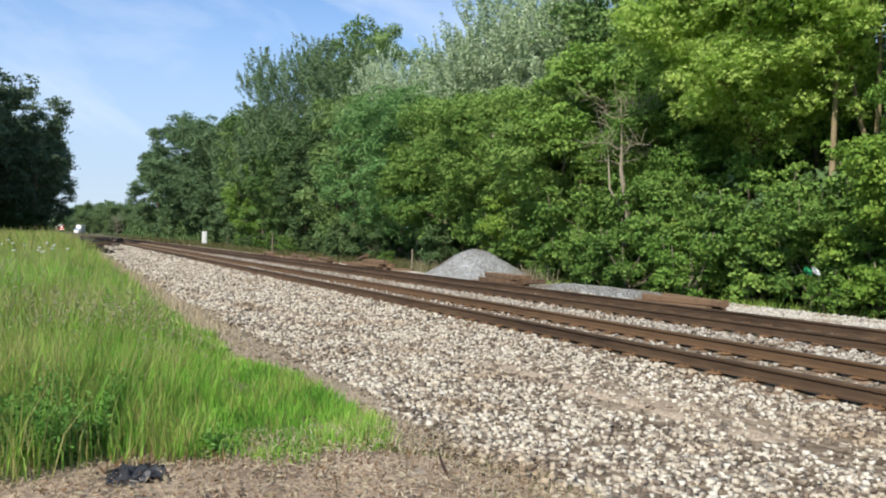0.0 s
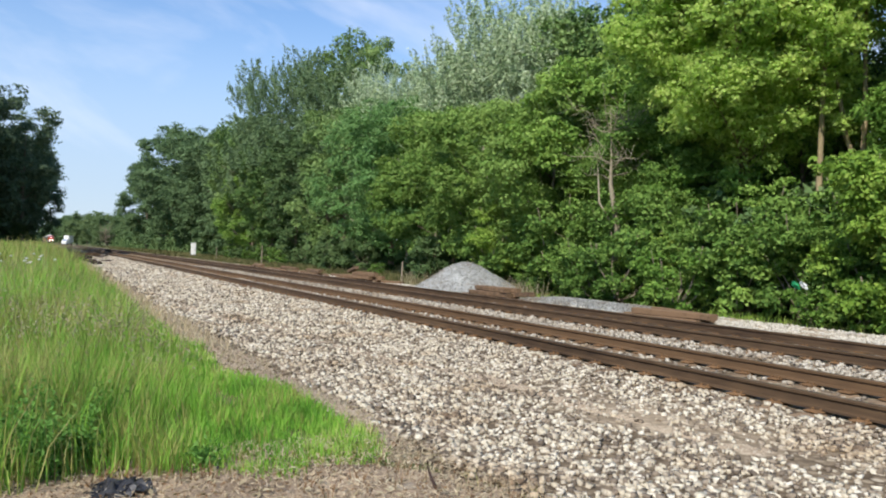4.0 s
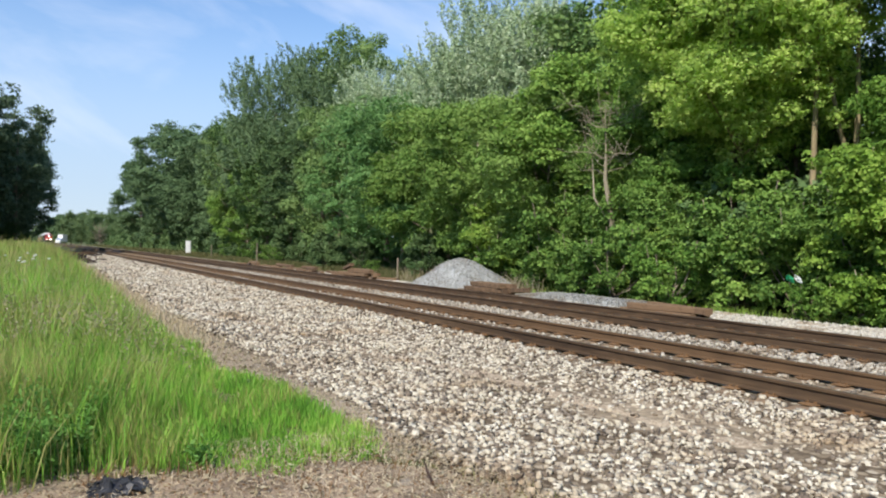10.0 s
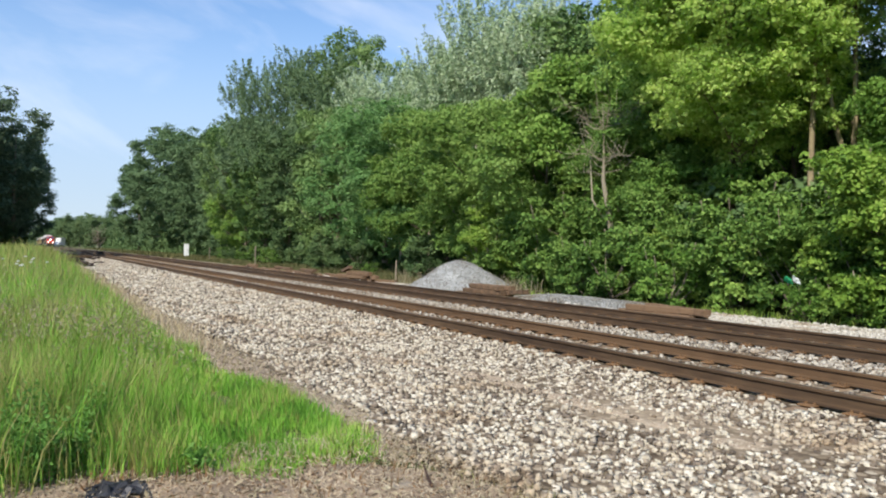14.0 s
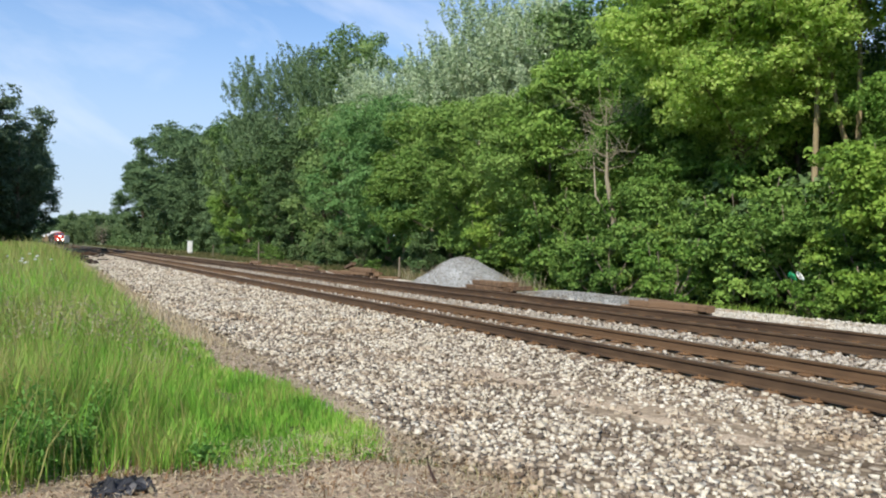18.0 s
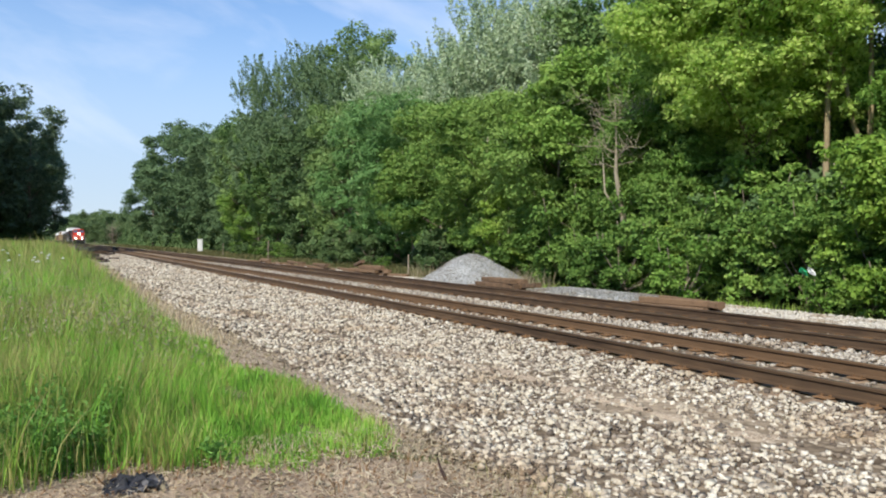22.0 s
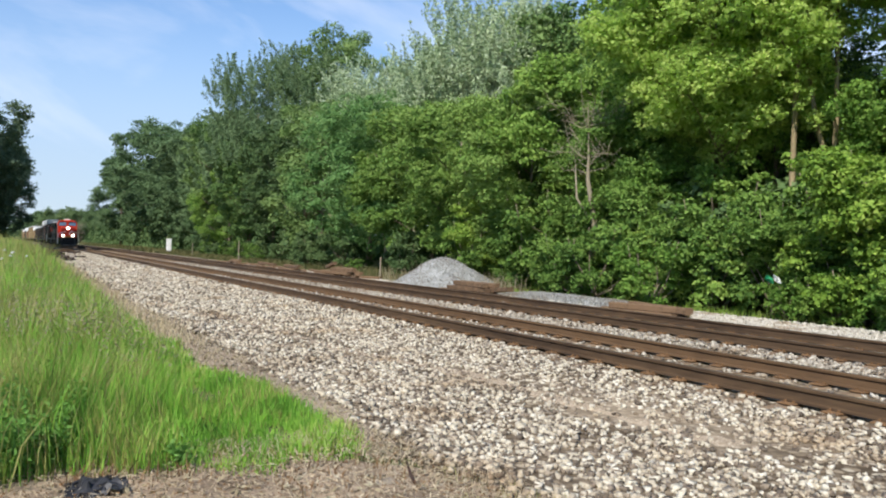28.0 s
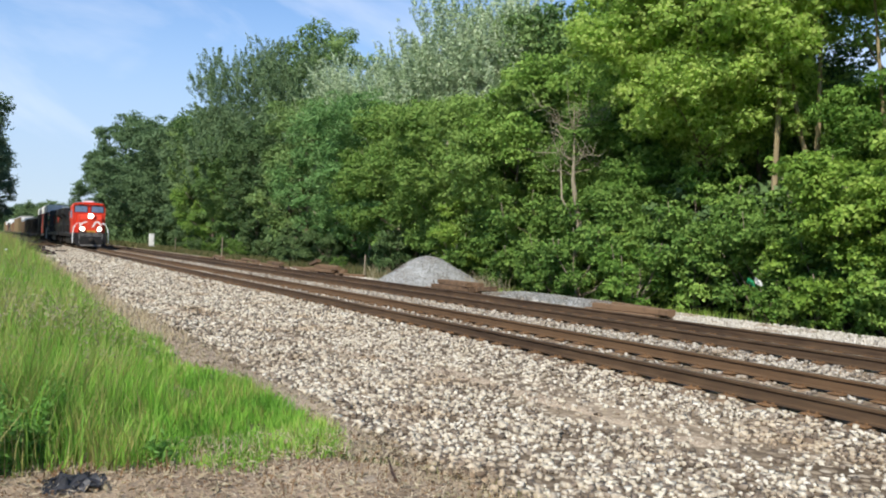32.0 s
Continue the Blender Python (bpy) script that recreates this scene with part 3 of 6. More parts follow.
def dust_strip(name, ys, mid, half, label):
    """A ragged strip of fine dust lying between the stones."""
    rng = np.random.default_rng(len(name) * 7)
    ks = np.array([-1.0, -0.55, 0.0, 0.55, 1.0])
    wid = half * (1 + (0.45 if np.ndim(half) == 0 else 0.2) * np.sin(ys * 2.3) * np.sin(ys * 0.7 + 1) + rng.normal(0, 0.10, len(ys)))
    gx = mid[None, :] + ks[:, None] * wid[None, :] + rng.normal(0, 0.03, (5, len(ys)))
    gy = np.stack([ys] * 5)
    gz = height(gx, gy) + 0.012 - 0.08 * np.exp(-(ys - ys[0]) / 0.3)[None, :] - 0.08 * np.exp((ys - ys[-1]) / 0.3)[None, :] + np.array([-0.02, 0.004, 0.008, 0.004, -0.02])[:, None] + rng.normal(0, 0.003, gx.shape)
    ii = np.arange(gx.size).reshape(gx.shape)
    q = [ii[:-1, :-1].ravel(), ii[1:, :-1].ravel(), ii[1:, 1:].ravel(), ii[:-1, 1:].ravel()]
    me = solid_mesh(name, np.stack([gx, gy, gz], -1).reshape(-1, 3), np.concatenate([np.stack([q[0], q[1], q[2]], 1), np.stack([q[0], q[2], q[3]], 1)]), DUST)
    return tagged(new(name, me), label, "dust", kind="stuff")


ys_ = np.arange(5.2, 62, 0.14)
dust_strip("edge_dust", ys_, (edge(ys_) + grass_edge(ys_)) / 2 + 0.06, (edge(ys_) - grass_edge(ys_)) / 2 + 0.22, "tan dry dirt between the grass and the ballast")
ys_ = np.arange(3.5, 30, 0.14)
dust_strip("wheel_dust", ys_, np.interp(ys_, [3.5, 5, 8, 12, 17, 22, 30], [6.5, 6.2, 5.7, 5.15, 4.5, 3.5, 3.0]) + 0.15 * np.sin(ys_ * 0.9), 0.28, "dusty grey-tan band worn along the ballast")


def scatter(rng, x0, x1, y0, y1, per):
    n = int((x1 - x0) * (y1 - y0) * per)
    return rng.uniform(x0, x1, n), rng.uniform(y0, y1, n)


rng = np.random.default_rng(11)
sx, sy = [], []
for x0, x1, y0, y1, per in ((2.0, 7.85, 2.2, 13, 400), (2.0, 7.85, 13, 26, 205), (2.0, 7.75, 26, 46, 120), (2.0, 7.75, 46, 110, 40), (2.0, 3.4, 2.0, 6, 60)):
    a, b_ = scatter(rng, x0, x1, y0, y1, per)
    sx.append(a)
    sy.append(b_)
sx, sy = np.concatenate(sx), np.concatenate(sy)
band = 1.0 - 1.05 * np.exp(-((sx - np.interp(sy, [5, 8, 12, 17, 22, 30], [6.2, 5.7, 5.15, 4.5, 3.5, 3.0]) - 0.15 * np.sin(sy * 0.9)) / 0.45) ** 2) + 0.3 * wobble(sx, sy, 0.8) - 0.5 * np.exp(-((sx - edge(sy) - 0.1) / 0.3) ** 2)
keep = (sx > edge(sy) + 0.10 + rng.exponential(np.where((sy > 7) & (sy < 34), 0.30, 0.16))) & (rng.random(len(sx)) < np.clip(0.16 + band * 0.72, 0.20, 0.92) * np.clip(0.86 + 0.42 * wobble(sx, sy, 3.3) + 0.25 * wobble(sx + 9, sy, 7.0), 0.2, 1.0))
keep &= ~((sx > 7.5) & (np.abs((sy + 9.275) % 0.55 - 0.275) < 0.125) & (rng.random(len(sx)) < 0.85))
sx, sy = sx[keep], sy[keep]
stones("shoulder_stones", 12, sx, sy, height(sx, sy) + 0.01 + np.clip((sx - 7.1) / 0.5, 0, 1) * 0.015, np.where(sy < 14, 0.0335, np.where(sy < 26, 0.045, np.where(sy < 46, 0.053, 0.075))), STONES, "loose cream and brown limestone ballast along the near track")
mx, my = [], []
for x0, x1, y0, y1, per in ((8.25, 9.45, 3, 40, 60), (9.72, 11.82, 3, 24, 135), (9.72, 11.82, 24, 60, 55), (12.15, 13.3, 4, 40, 34)):
    a, b_ = scatter(rng, x0, x1, y0, y1, per)
    mx.append(a)
    my.append(b_)
mx, my = np.concatenate(mx), np.concatenate(my)
k = ~(((mx < 10.15) | (mx > 11.38)) & (np.abs((my + 9.275) % 0.55 - 0.275) < 0.13) & (rng.random(len(mx)) < 0.85))
mx, my = mx[k], my[k]
stones("middle_stones", 13, mx, my, height(mx, my) + 0.015 + np.where((mx > 10.2) & (mx < 11.3), 0.03, 0), np.full(len(mx), 0.036), WHITE_STONES, "pale loose ballast between the rails and the two tracks")
fx, fy = [], []
for x0, x1, y0, y1, per in ((13.7, 17.9, 4, 17, 190), (13.6, 16.6, 17, 60, 34)):
    a, b_ = scatter(rng, x0, x1, y0, y1, per)
    fx.append(a)
    fy.append(b_)
fx, fy = np.concatenate(fx), np.concatenate(fy)
stones("far_shoulder_stones", 14, fx, fy, height(fx, fy) + 0.01, np.where(fy < 17, 0.032, 0.045), BRIGHT_STONES, "white limestone strip beyond the far track")

# ---------------------------------------------------------------- tracks
RAIL_OUT = [(-0.076, 0.0), (0.076, 0.0), (0.076, 0.012), (0.014, 0.032), (0.0095, 0.128), (0.036, 0.144), (0.038, 0.174), (0.028, 0.186), (-0.028, 0.186), (-0.038, 0.174), (-0.036, 0.144), (-0.0095, 0.128), (-0.014, 0.032), (-0.076, 0.012)]


def rail_mesh(x, steel):
    ys = [-60, 0, 60, 90] + list(range(110, 260, 15)) + list(range(290, 1400, 40))
    n, v, f = len(RAIL_OUT), [], []
    for y in ys:
        v += [(x + p + bend(y), y, 0.022 + z) for p, z in RAIL_OUT]
    for i in range(len(ys) - 1):
        f += [(i * n + k, i * n + (k + 1) % n, (i + 1) * n + (k + 1) % n, (i + 1) * n + k) for k in range(n)]
    s = Shape().add(v, f)
    me = s.mesh("rail", steel)
    me.materials.append(RAIL_TOP)
    for p in me.polygons:
        if p.center.z > 0.204:
            p.material_index = 1
    return me


def tie_mesh(seed, wood, length=2.6):
    r = random.Random(seed)
    s = Shape()
    c, v = 0.016, []
    for k in range(7):
        x, w0, w1, top = length * (k / 6 - 0.5), -0.115 + r.uniform(-0.008, 0.01), 0.115 + r.uniform(-0.01, 0.008), r.uniform(-0.012, 0.0)
        ends = r.uniform(-0.012, 0.012) if k in (0, 6) else 0.0
        v += [(x + ends + r.uniform(-0.006, 0.006), p, q) for p, q in ((w0 + c, -0.17), (w1 - c, -0.17), (w1, -0.17 + c), (w1, top - c), (w1 - c, top), (w0 + c, top), (w0, top - c), (w0, -0.17 + c))]
    f = [tuple(range(7, -1, -1)), tuple(range(48, 56))]
    f += [(k * 8 + i, k * 8 + (i + 1) % 8, k * 8 + 8 + (i + 1) % 8, k * 8 + 8 + i) for k in range(6) for i in range(8)]
    s.add(v, f)
    return s.mesh("tie", wood)


TIES = [tie_mesh(k, TIE) for k in range(5)]


def plate_mesh():
    s = Shape().block(-0.19, 0.19, -0.10, 0.10, 0.0, 0.018, 0.004)
    for x in (-0.085, 0.085):
        for y in (-0.055, 0.05):
            s.block(x - 0.014, x + 0.014, y - 0.012, y + 0.012, 0.016, 0.045)
    return s.mesh("tie_plate", PLATE)


PLATES = plate_mesh()
SPACING = 0.55


def track(cx, label, seed):
    r = random.Random(seed)
    t = tagged(new("railway_track"), label, "railway track", group="railway tracks")
    for s in (-0.754, 0.754):
        part("rail", rail_mesh(cx + s, ORANGE_RAIL if s > 0 and cx < 10 else RAIL), RAIL, t, "rusty steel rail with a worn head")
    y = -9.0
    k = 0
    while y < 150:
        ob = new("tie", TIES[r.randrange(5)])
        ob.parent = t
        ob.matrix_basis = pose(cx + bend(y) + r.uniform(-0.05, 0.05), y + r.uniform(-0.03, 0.03), r.uniform(-0.012, 0.0), 0, 0, r.uniform(-1.2, 1.2))
        if 1 < y < 46:
            for s in (-0.754, 0.754):
                p = new("tie_plate", PLATES)
                p.parent = t
                p.matrix_basis = pose(cx + s, y, 0.002, 0, 0, r.uniform(-1, 1))
        y += SPACING
        k += 1
    s = Shape()
    while y < 520:
        s.block(cx - 1.3 + bend(y), cx + 1.3 + bend(y), y - 0.115, y + 0.115, -0.17, 0.0)
        y += SPACING
    tagged(part("far_ties", s, TIE, t), kind="stuff")
    return t


track(TRACK_NEAR, "near railway track with rusty rails on weathered wooden ties", 3)
track(TRACK_FAR, "far railway track with rusty rails on weathered wooden ties", 4)


# ---------------------------------------------------------------- trees
def crown(rng, h, r, base, lobes, count, leaf, wide, spike=0.0, flat=0.75):
    """Boughs, each with its own tufts of twigs and leaves: returns the leaves' faces and the boughs' centres."""
    zc, hz = (h + base) / 2, (h - base) / 2
    cs, rs, ts, tr = [], [], [], []
    for k in range(lobes):
        u = -0.92 + 1.86 * (k + rng.uniform(0, 1)) / lobes
        ring = math.sqrt(max(0.04, 1 - u * u)) ** 0.75
        a = k * 2.399 + rng.uniform(-0.6, 0.6)
        q = rng.uniform(0.4, 0.95) * r * ring * rng.uniform(0.7, 1.1) * (0.5 + 0.5 * min(1.0, (u + 1) / 0.85))
        lr = r * rng.uniform(0.24, 0.50) * (0.6 + 0.4 * ring)
        c = np.array((q * math.cos(a), q * math.sin(a), min(zc + u * hz * 0.95, h - lr * flat * 0.9)))
        cs.append(c)
        for _ in range(11):
            d = unit(rng.normal(size=3) + unit(c * [1, 1, 0] + 1e-6) * 0.55 + [0, 0, 0.25])
            ts.append(c + d * lr * rng.uniform(0.55, 1.0) * [1, 1, flat])
            tr.append(lr * rng.uniform(0.22, 0.48))
    cs, ts, tr = np.array(cs), np.array(ts), np.array(tr)
    per = 56 if spike else 7
    twigs = max(1, count // per)
    which = rng.choice(len(ts), twigs, p=tr ** 2 / (tr ** 2).sum())
    d = unit(rng.normal(size=(twigs, 3)) + unit(ts[which] * [1, 1, 0] + 1e-6) * 0.35 + [0, 0, 0.35])
    tp = ts[which] + d * tr[which, None] * rng.uniform(0.7, 1.15, (twigs, 1)) * [1, 1, 0.7]
    c = np.repeat(tp, per, 0)
    nd = np.repeat(d, per, 0)
    if spike:
        # each twig is an upright shoot with leaves up its length
        f_ = rng.uniform(0, 1, (len(c), 1))
        ln = np.repeat(rng.uniform(0.6, 1.5, (twigs, 1)), per, 0) * spike
        rise = unit(nd * [0.75, 0.75, 0.0] + [0, 0, 0.8])
        c = c + f_ * ln * rise + f_ ** 2 * ln * [0, 0, 0.25] + rng.normal(size=c.shape) * (0.04 + 0.15 * (1 - f_))
        nrm = unit(nd * 0.8 + rng.normal(size=c.shape) * 0.6)
    else:
        c = c + rng.normal(size=c.shape) * leaf * [0.8, 0.8, 0.4]
        nrm = unit(nd * 0.75 + [0, 0, 0.35] + rng.normal(size=c.shape) * 0.5)
    c[:, 2] = np.maximum(c[:, 2], 0.08)
    return leaf_points(rng, c, nrm, leaf, wide), cs


def tree(kind, seed, h, r, base, lobes, count, leaf, wide, material, label, bark=None, spike=0.0, trunk_r=None, flat=0.75, fork=False, category="tree", name="tree"):
    rng = np.random.default_rng(seed)
    t = tagged(new(name), label, category)
    faces, cs = crown(rng, h, r, base, lobes, count, leaf, wide, spike, flat)
    part("crown", array_mesh("crown", faces, 3, material), material, t)
    bark = bark or BARK
    tr = trunk_r or h * 0.013
    s = Shape()
    top = h * (0.8 if h > 6 else 0.5)
    lean = rng.uniform(-0.35, 0.35, 2)
    pts = [(lean[0] * k * k * 2 + rng.uniform(-0.12, 0.12) * k, lean[1] * k * k * 2 + rng.uniform(-0.12, 0.12) * k, top * k - 0.1 * (k == 0)) for k in (0, 0.12, 0.3, 0.5, 0.75, 1)]
    s.tube(pts, [tr * 1.45, tr * 1.05, tr * 0.9, tr * 0.72, tr * 0.45, tr * 0.12], 9)
    if fork:
        a = rng.uniform(0, 6.28)
        z1 = h * 0.27
        s.tube([(0, 0, z1 * 0.9), (math.cos(a) * 0.5, math.sin(a) * 0.5, z1 + 1.2), (math.cos(a) * 0.8, math.sin(a) * 0.8, z1 + 3.0), (math.cos(a) * 1.7, math.sin(a) * 1.7, h * 0.72)], [tr * 0.8, tr * 0.7, tr * 0.55, 0.03], 8)
    part("trunk", s, bark, t, smooth=True)
    order = rng.permutation(len(cs))[:min(10, len(cs))]
    for k in order:
        c = cs[k]
        z0 = max(top * 0.18, c[2] - rng.uniform(0.8, 2.2) - 0.25 * math.hypot(c[0], c[1]))
        f_ = min(1, z0 / top)
        p0 = Vector((lean[0] * f_ * f_ * 2, lean[1] * f_ * f_ * 2, z0))
        p1 = Vector(c)
        mid = p0.lerp(p1, 0.5) + Vector((rng.uniform(-0.2, 0.2), rng.uniform(-0.2, 0.2), -0.15))
        rr = tr * (1 - f_) * 0.55 + 0.02
        b = Shape().tube([p0, mid, p1, p1 + Vector((c[0] * 0.15, c[1] * 0.15, 0.6))], [rr, rr * 0.7, rr * 0.4, 0.012], 6)
        part("limb", b, bark, t, smooth=True)
    return t


PROTO = {}


def protos(kind, how_many, **kw):
    PROTO[kind] = [tree(kind, 100 + 17 * len(PROTO) + k, **kw) for k in range(how_many)]
    USED[kind] = 0


USED = {}


def plant(kind, x, y, size=1.0, turn=None, label="", group=""):
    """Sets the next tree of a kind: the first of each is the one built, the rest are copies."""
    k = USED[kind]
    USED[kind] += 1
    src = PROTO[kind][k % len(PROTO[kind])]
    m = pose(x, y, float(height(x, y)) - 0.05, 0, 0, (k * 77 + 13) % 360 if turn is None else turn) @ Matrix.Scale(size, 4)
    if k < len(PROTO[kind]):
        src.matrix_basis = m
        ob = src
    else:
        ob = copy_thing(src, Matrix.Identity(4))
        ob.matrix_basis = m
    return tagged(ob, label, group=group)


protos("lime", 3, h=14.5, r=4.6, base=6.2, lobes=27, count=60000, leaf=0.145, wide=0.115, material=LIME, label="tall tree with sunlit yellow-green leaves and forked trunk", trunk_r=0.125, bark=TAN_BARK, fork=True)
protos("open", 2, h=17.5, r=4.4, base=9.6, lobes=24, count=42000, leaf=0.15, wide=0.12, material=LIME, label="open-crowned tall tree with a tan forked trunk", trunk_r=0.11, bark=TAN_BARK, fork=True)
protos("bushy", 3, h=10.0, r=4.2, base=1.5, lobes=24, count=44000, leaf=0.135, wide=0.11, material=OLIVE, label="dense yellow-green bushy tree beside the track")
protos("fresh", 3, h=11.0, r=4.0, base=1.0, lobes=22, count=38000, leaf=0.145, wide=0.115, material=FRESH, label="bright green leafy tree at the wood's edge")
protos("emerald", 2, h=12.0, r=4.3, base=1.3, lobes=26, count=36000, leaf=0.155, wide=0.12, material=EMERALD, label="fresh deep-green leafy tree reaching to the ground")
protos("mid", 3, h=14.0, r=4.6, base=1.8, lobes=24, count=27000, leaf=0.205, wide=0.155, material=MID, label="mid-green broadleaf tree in full leaf")
protos("silver", 3, h=18.0, r=5.0, base=3.5, lobes=30, count=44000, leaf=0.25, wide=0.105, material=SILVER, label="tall silvery-leaved poplar with upright shoots", spike=1.9)
protos("willow", 2, h=20.0, r=6.2, base=1.6, lobes=32, count=52000, leaf=0.24, wide=0.12, material=DUSKY, label="tall dusky grey-green tree with upright shoots", spike=1.3)
protos("tall", 1, h=24.0, r=6.0, base=8.0, lobes=26, count=22000, leaf=0.27, wide=0.21, material=MID, label="tall bright green tree rising above the wood")
protos("deep", 2, h=19.0, r=5.4, base=2.4, lobes=26, count=24000, leaf=0.28, wide=0.21, material=DEEP, label="large dark green tree in the wood")
protos("edge", 3, h=20.0, r=6.4, base=0.6, lobes=26, count=27000, leaf=0.34, wide=0.25, material=FAR_LEAF, label="tall grey-green tree along the line")
protos("far", 2, h=20.0, r=6.4, base=0.6, lobes=26, count=5500, leaf=0.9, wide=0.7, material=FAR_LEAF, label="distant hazy green tree along the line")
protos("mound", 2, h=16.0, r=7.5, base=0.4, lobes=26, count=9000, leaf=0.6, wide=0.48, material=MOUND, label="broad rounded green tree down the line")
protos("shade", 3, h=22.0, r=5.4, base=1.5, lobes=34, count=13000, leaf=0.42, wide=0.32, material=SHADE, label="tall dark tree of the shaded row, unseen ones added for shade")
protos("shrub", 4, h=2.6, r=1.6, base=0.1, lobes=10, count=4600, leaf=0.125, wide=0.105, material=BRUSH, label="bright green shrub at the foot of the trees", trunk_r=0.03, category="shrub", name="shrub")
protos("lime_shrub", 2, h=2.4, r=1.6, base=0.1, lobes=10, count=4600, leaf=0.125, wide=0.105, material=FRESH, label="yellow-green shrub at the foot of the trees", trunk_r=0.03, category="shrub", name="shrub")
protos("big_shrub", 3, h=5.0, r=2.4, base=0.3, lobes=17, count=15000, leaf=0.135, wide=0.115, material=SPRING, label="large bright green bush at the wood's edge", trunk_r=0.05, category="shrub", name="shrub")
protos("brush", 3, h=4.2, r=2.2, base=0.3, lobes=15, count=9000, leaf=0.15, wide=0.12, material=BRUSH, label="dense green bush under the canopy", trunk_r=0.04, category="shrub", name="shrub")
# deep green leaf here carries the shade of the hollows in its colour
protos("dark_shrub", 3, h=3.4, r=1.9, base=0.1, lobes=11, count=6500, leaf=0.17, wide=0.13, material=DEEP, label="green shrub under the trees", trunk_r=0.03, category="shrub", name="shrub")

WOOD = "wood beside the tracks"
# front of the wood, from the camera outward
for kind, x, y, s in (("lime", 26.6, 16.6, 0.62), ("fresh", 25.4, 18.8, 0.66), ("fresh", 21.9, 19.9, 0.62), ("fresh", 24.2, 11.6, 0.72), ("fresh", 24.6, 16.8, 0.78), ("fresh", 24.0, 7.6, 0.75), ("lime", 21.6, 2.5, 1.0), ("lime", 23.2, 4.6, 0.95), ("open", 22.0, 14.7, 0.97), ("open", 23.3, 14.0, 1.0), ("open", 24.6, 12.2, 0.93), ("bushy", 21.1, 21.5, 0.76), ("lime", 22.2, 17.9, 0.95), ("lime", 21.8, 17.0, 0.82), ("fresh", 24.5, 20.5, 1.15), ("fresh", 22.9, 25.6, 1.02),
                      ("bushy", 21.2, 28.0, 0.95), ("bushy", 20.8, 33.4, 0.98), ("bushy", 21.2, 39.0, 1.02), ("emerald", 21.4, 43.6, 0.98), ("emerald", 21.8, 49.6, 1.02), ("mid", 22.0, 57.0, 0.98),
                      ("deep", 22.6, 62.5, 0.70), ("deep", 22.6, 72.0, 0.74), ("mid", 23.0, 82.0, 1.0), ("fresh", 23.0, 91.0, 1.0), ("mid", 24.0, 97.0, 1.15), ("edge", 25.5, 109.0, 0.85), ("edge", 26.5, 122.0, 0.9)):
    plant(kind, x, y, s, group=WOOD)
# behind them, taller
for kind, x, y, s in (("deep", 28.0, 7.0, 0.85), ("mid", 28.5, 15.5, 0.76), ("mid", 28.5, 21.0, 0.88), ("mid", 28.0, 25.5, 1.16), ("mid", 28.0, 29.1, 1.17), ("mid", 27.0, 31.6, 1.08),
                      ("silver", 27.5, 35.0, 0.88), ("silver", 27.5, 37.9, 0.95), ("silver", 27.5, 41.2, 0.96), ("silver", 27.5, 43.6, 0.85), ("silver", 27.5, 48.2, 0.89), ("silver", 27.0, 52.8, 0.87),
                      ("silver", 26.5, 57.2, 0.91), ("tall", 29.0, 70.0, 1.01), ("willow", 27.0, 71.6, 1.04), ("willow", 26.5, 80.2, 1.14), ("willow", 26.0, 90.5, 1.2), ("mid", 25.5, 101.0, 1.3),
                      ("edge", 26.5, 114.0, 1.1), ("edge", 26.5, 131.0, 1.14), ("edge", 26.5, 153.0, 1.28), ("edge", 26.5, 182.0, 1.42), ("edge", 25.0, 214.0, 1.22), ("edge", 35.0, 205.0, 1.2), ("edge", 36.0, 240.0, 1.1)):
    plant(kind, x, y, s, group=WOOD)
# far down the line
for x, y, s in ((27.0, 380, 0.96), (23.8, 400, 1.0), (20.3, 420, 1.08), (16.2, 430, 0.98), (33.0, 350, 0.85), (31.0, 300, 0.75)):
    plant("mound", x, y, s)
for x, y, s in ((40, 470, 0.9), (31, 490, 0.9), (16.3, 640, 1.08), (12.5, 690, 1.05), (22.0, 620, 0.95), (8.0, 760, 0.9)):
    plant("far", x, y, s, label="distant hazy green tree where the tracks vanish")
# the shaded row on the camera's side, plus unseen trees added for their shade
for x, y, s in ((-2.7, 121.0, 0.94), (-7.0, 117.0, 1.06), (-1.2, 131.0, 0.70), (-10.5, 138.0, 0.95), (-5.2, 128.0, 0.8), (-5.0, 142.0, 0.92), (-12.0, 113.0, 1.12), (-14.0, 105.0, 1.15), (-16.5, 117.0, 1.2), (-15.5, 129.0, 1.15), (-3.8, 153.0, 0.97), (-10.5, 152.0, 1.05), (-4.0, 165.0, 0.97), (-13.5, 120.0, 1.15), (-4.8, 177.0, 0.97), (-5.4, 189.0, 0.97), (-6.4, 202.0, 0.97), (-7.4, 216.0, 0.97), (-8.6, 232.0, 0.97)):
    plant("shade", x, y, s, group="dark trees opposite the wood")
for x, y, s in ((-2.6, 124, 1.0), (-4.5, 121, 1.3), (-6.5, 118, 1.4), (-9.5, 115, 1.3), (-2.6, 134, 1.0)):
    plant("dark_shrub", x, y, s)
for x, y, s in ((19.3, 10.7, 0.92), (19.2, 8.2, 1.02), (18.8, 6.2, 1.0), (19.6, 4.0, 0.9), (19.3, 18.9, 0.55), (19.5, 28.6, 0.85)):
    plant("big_shrub", x, y, s)
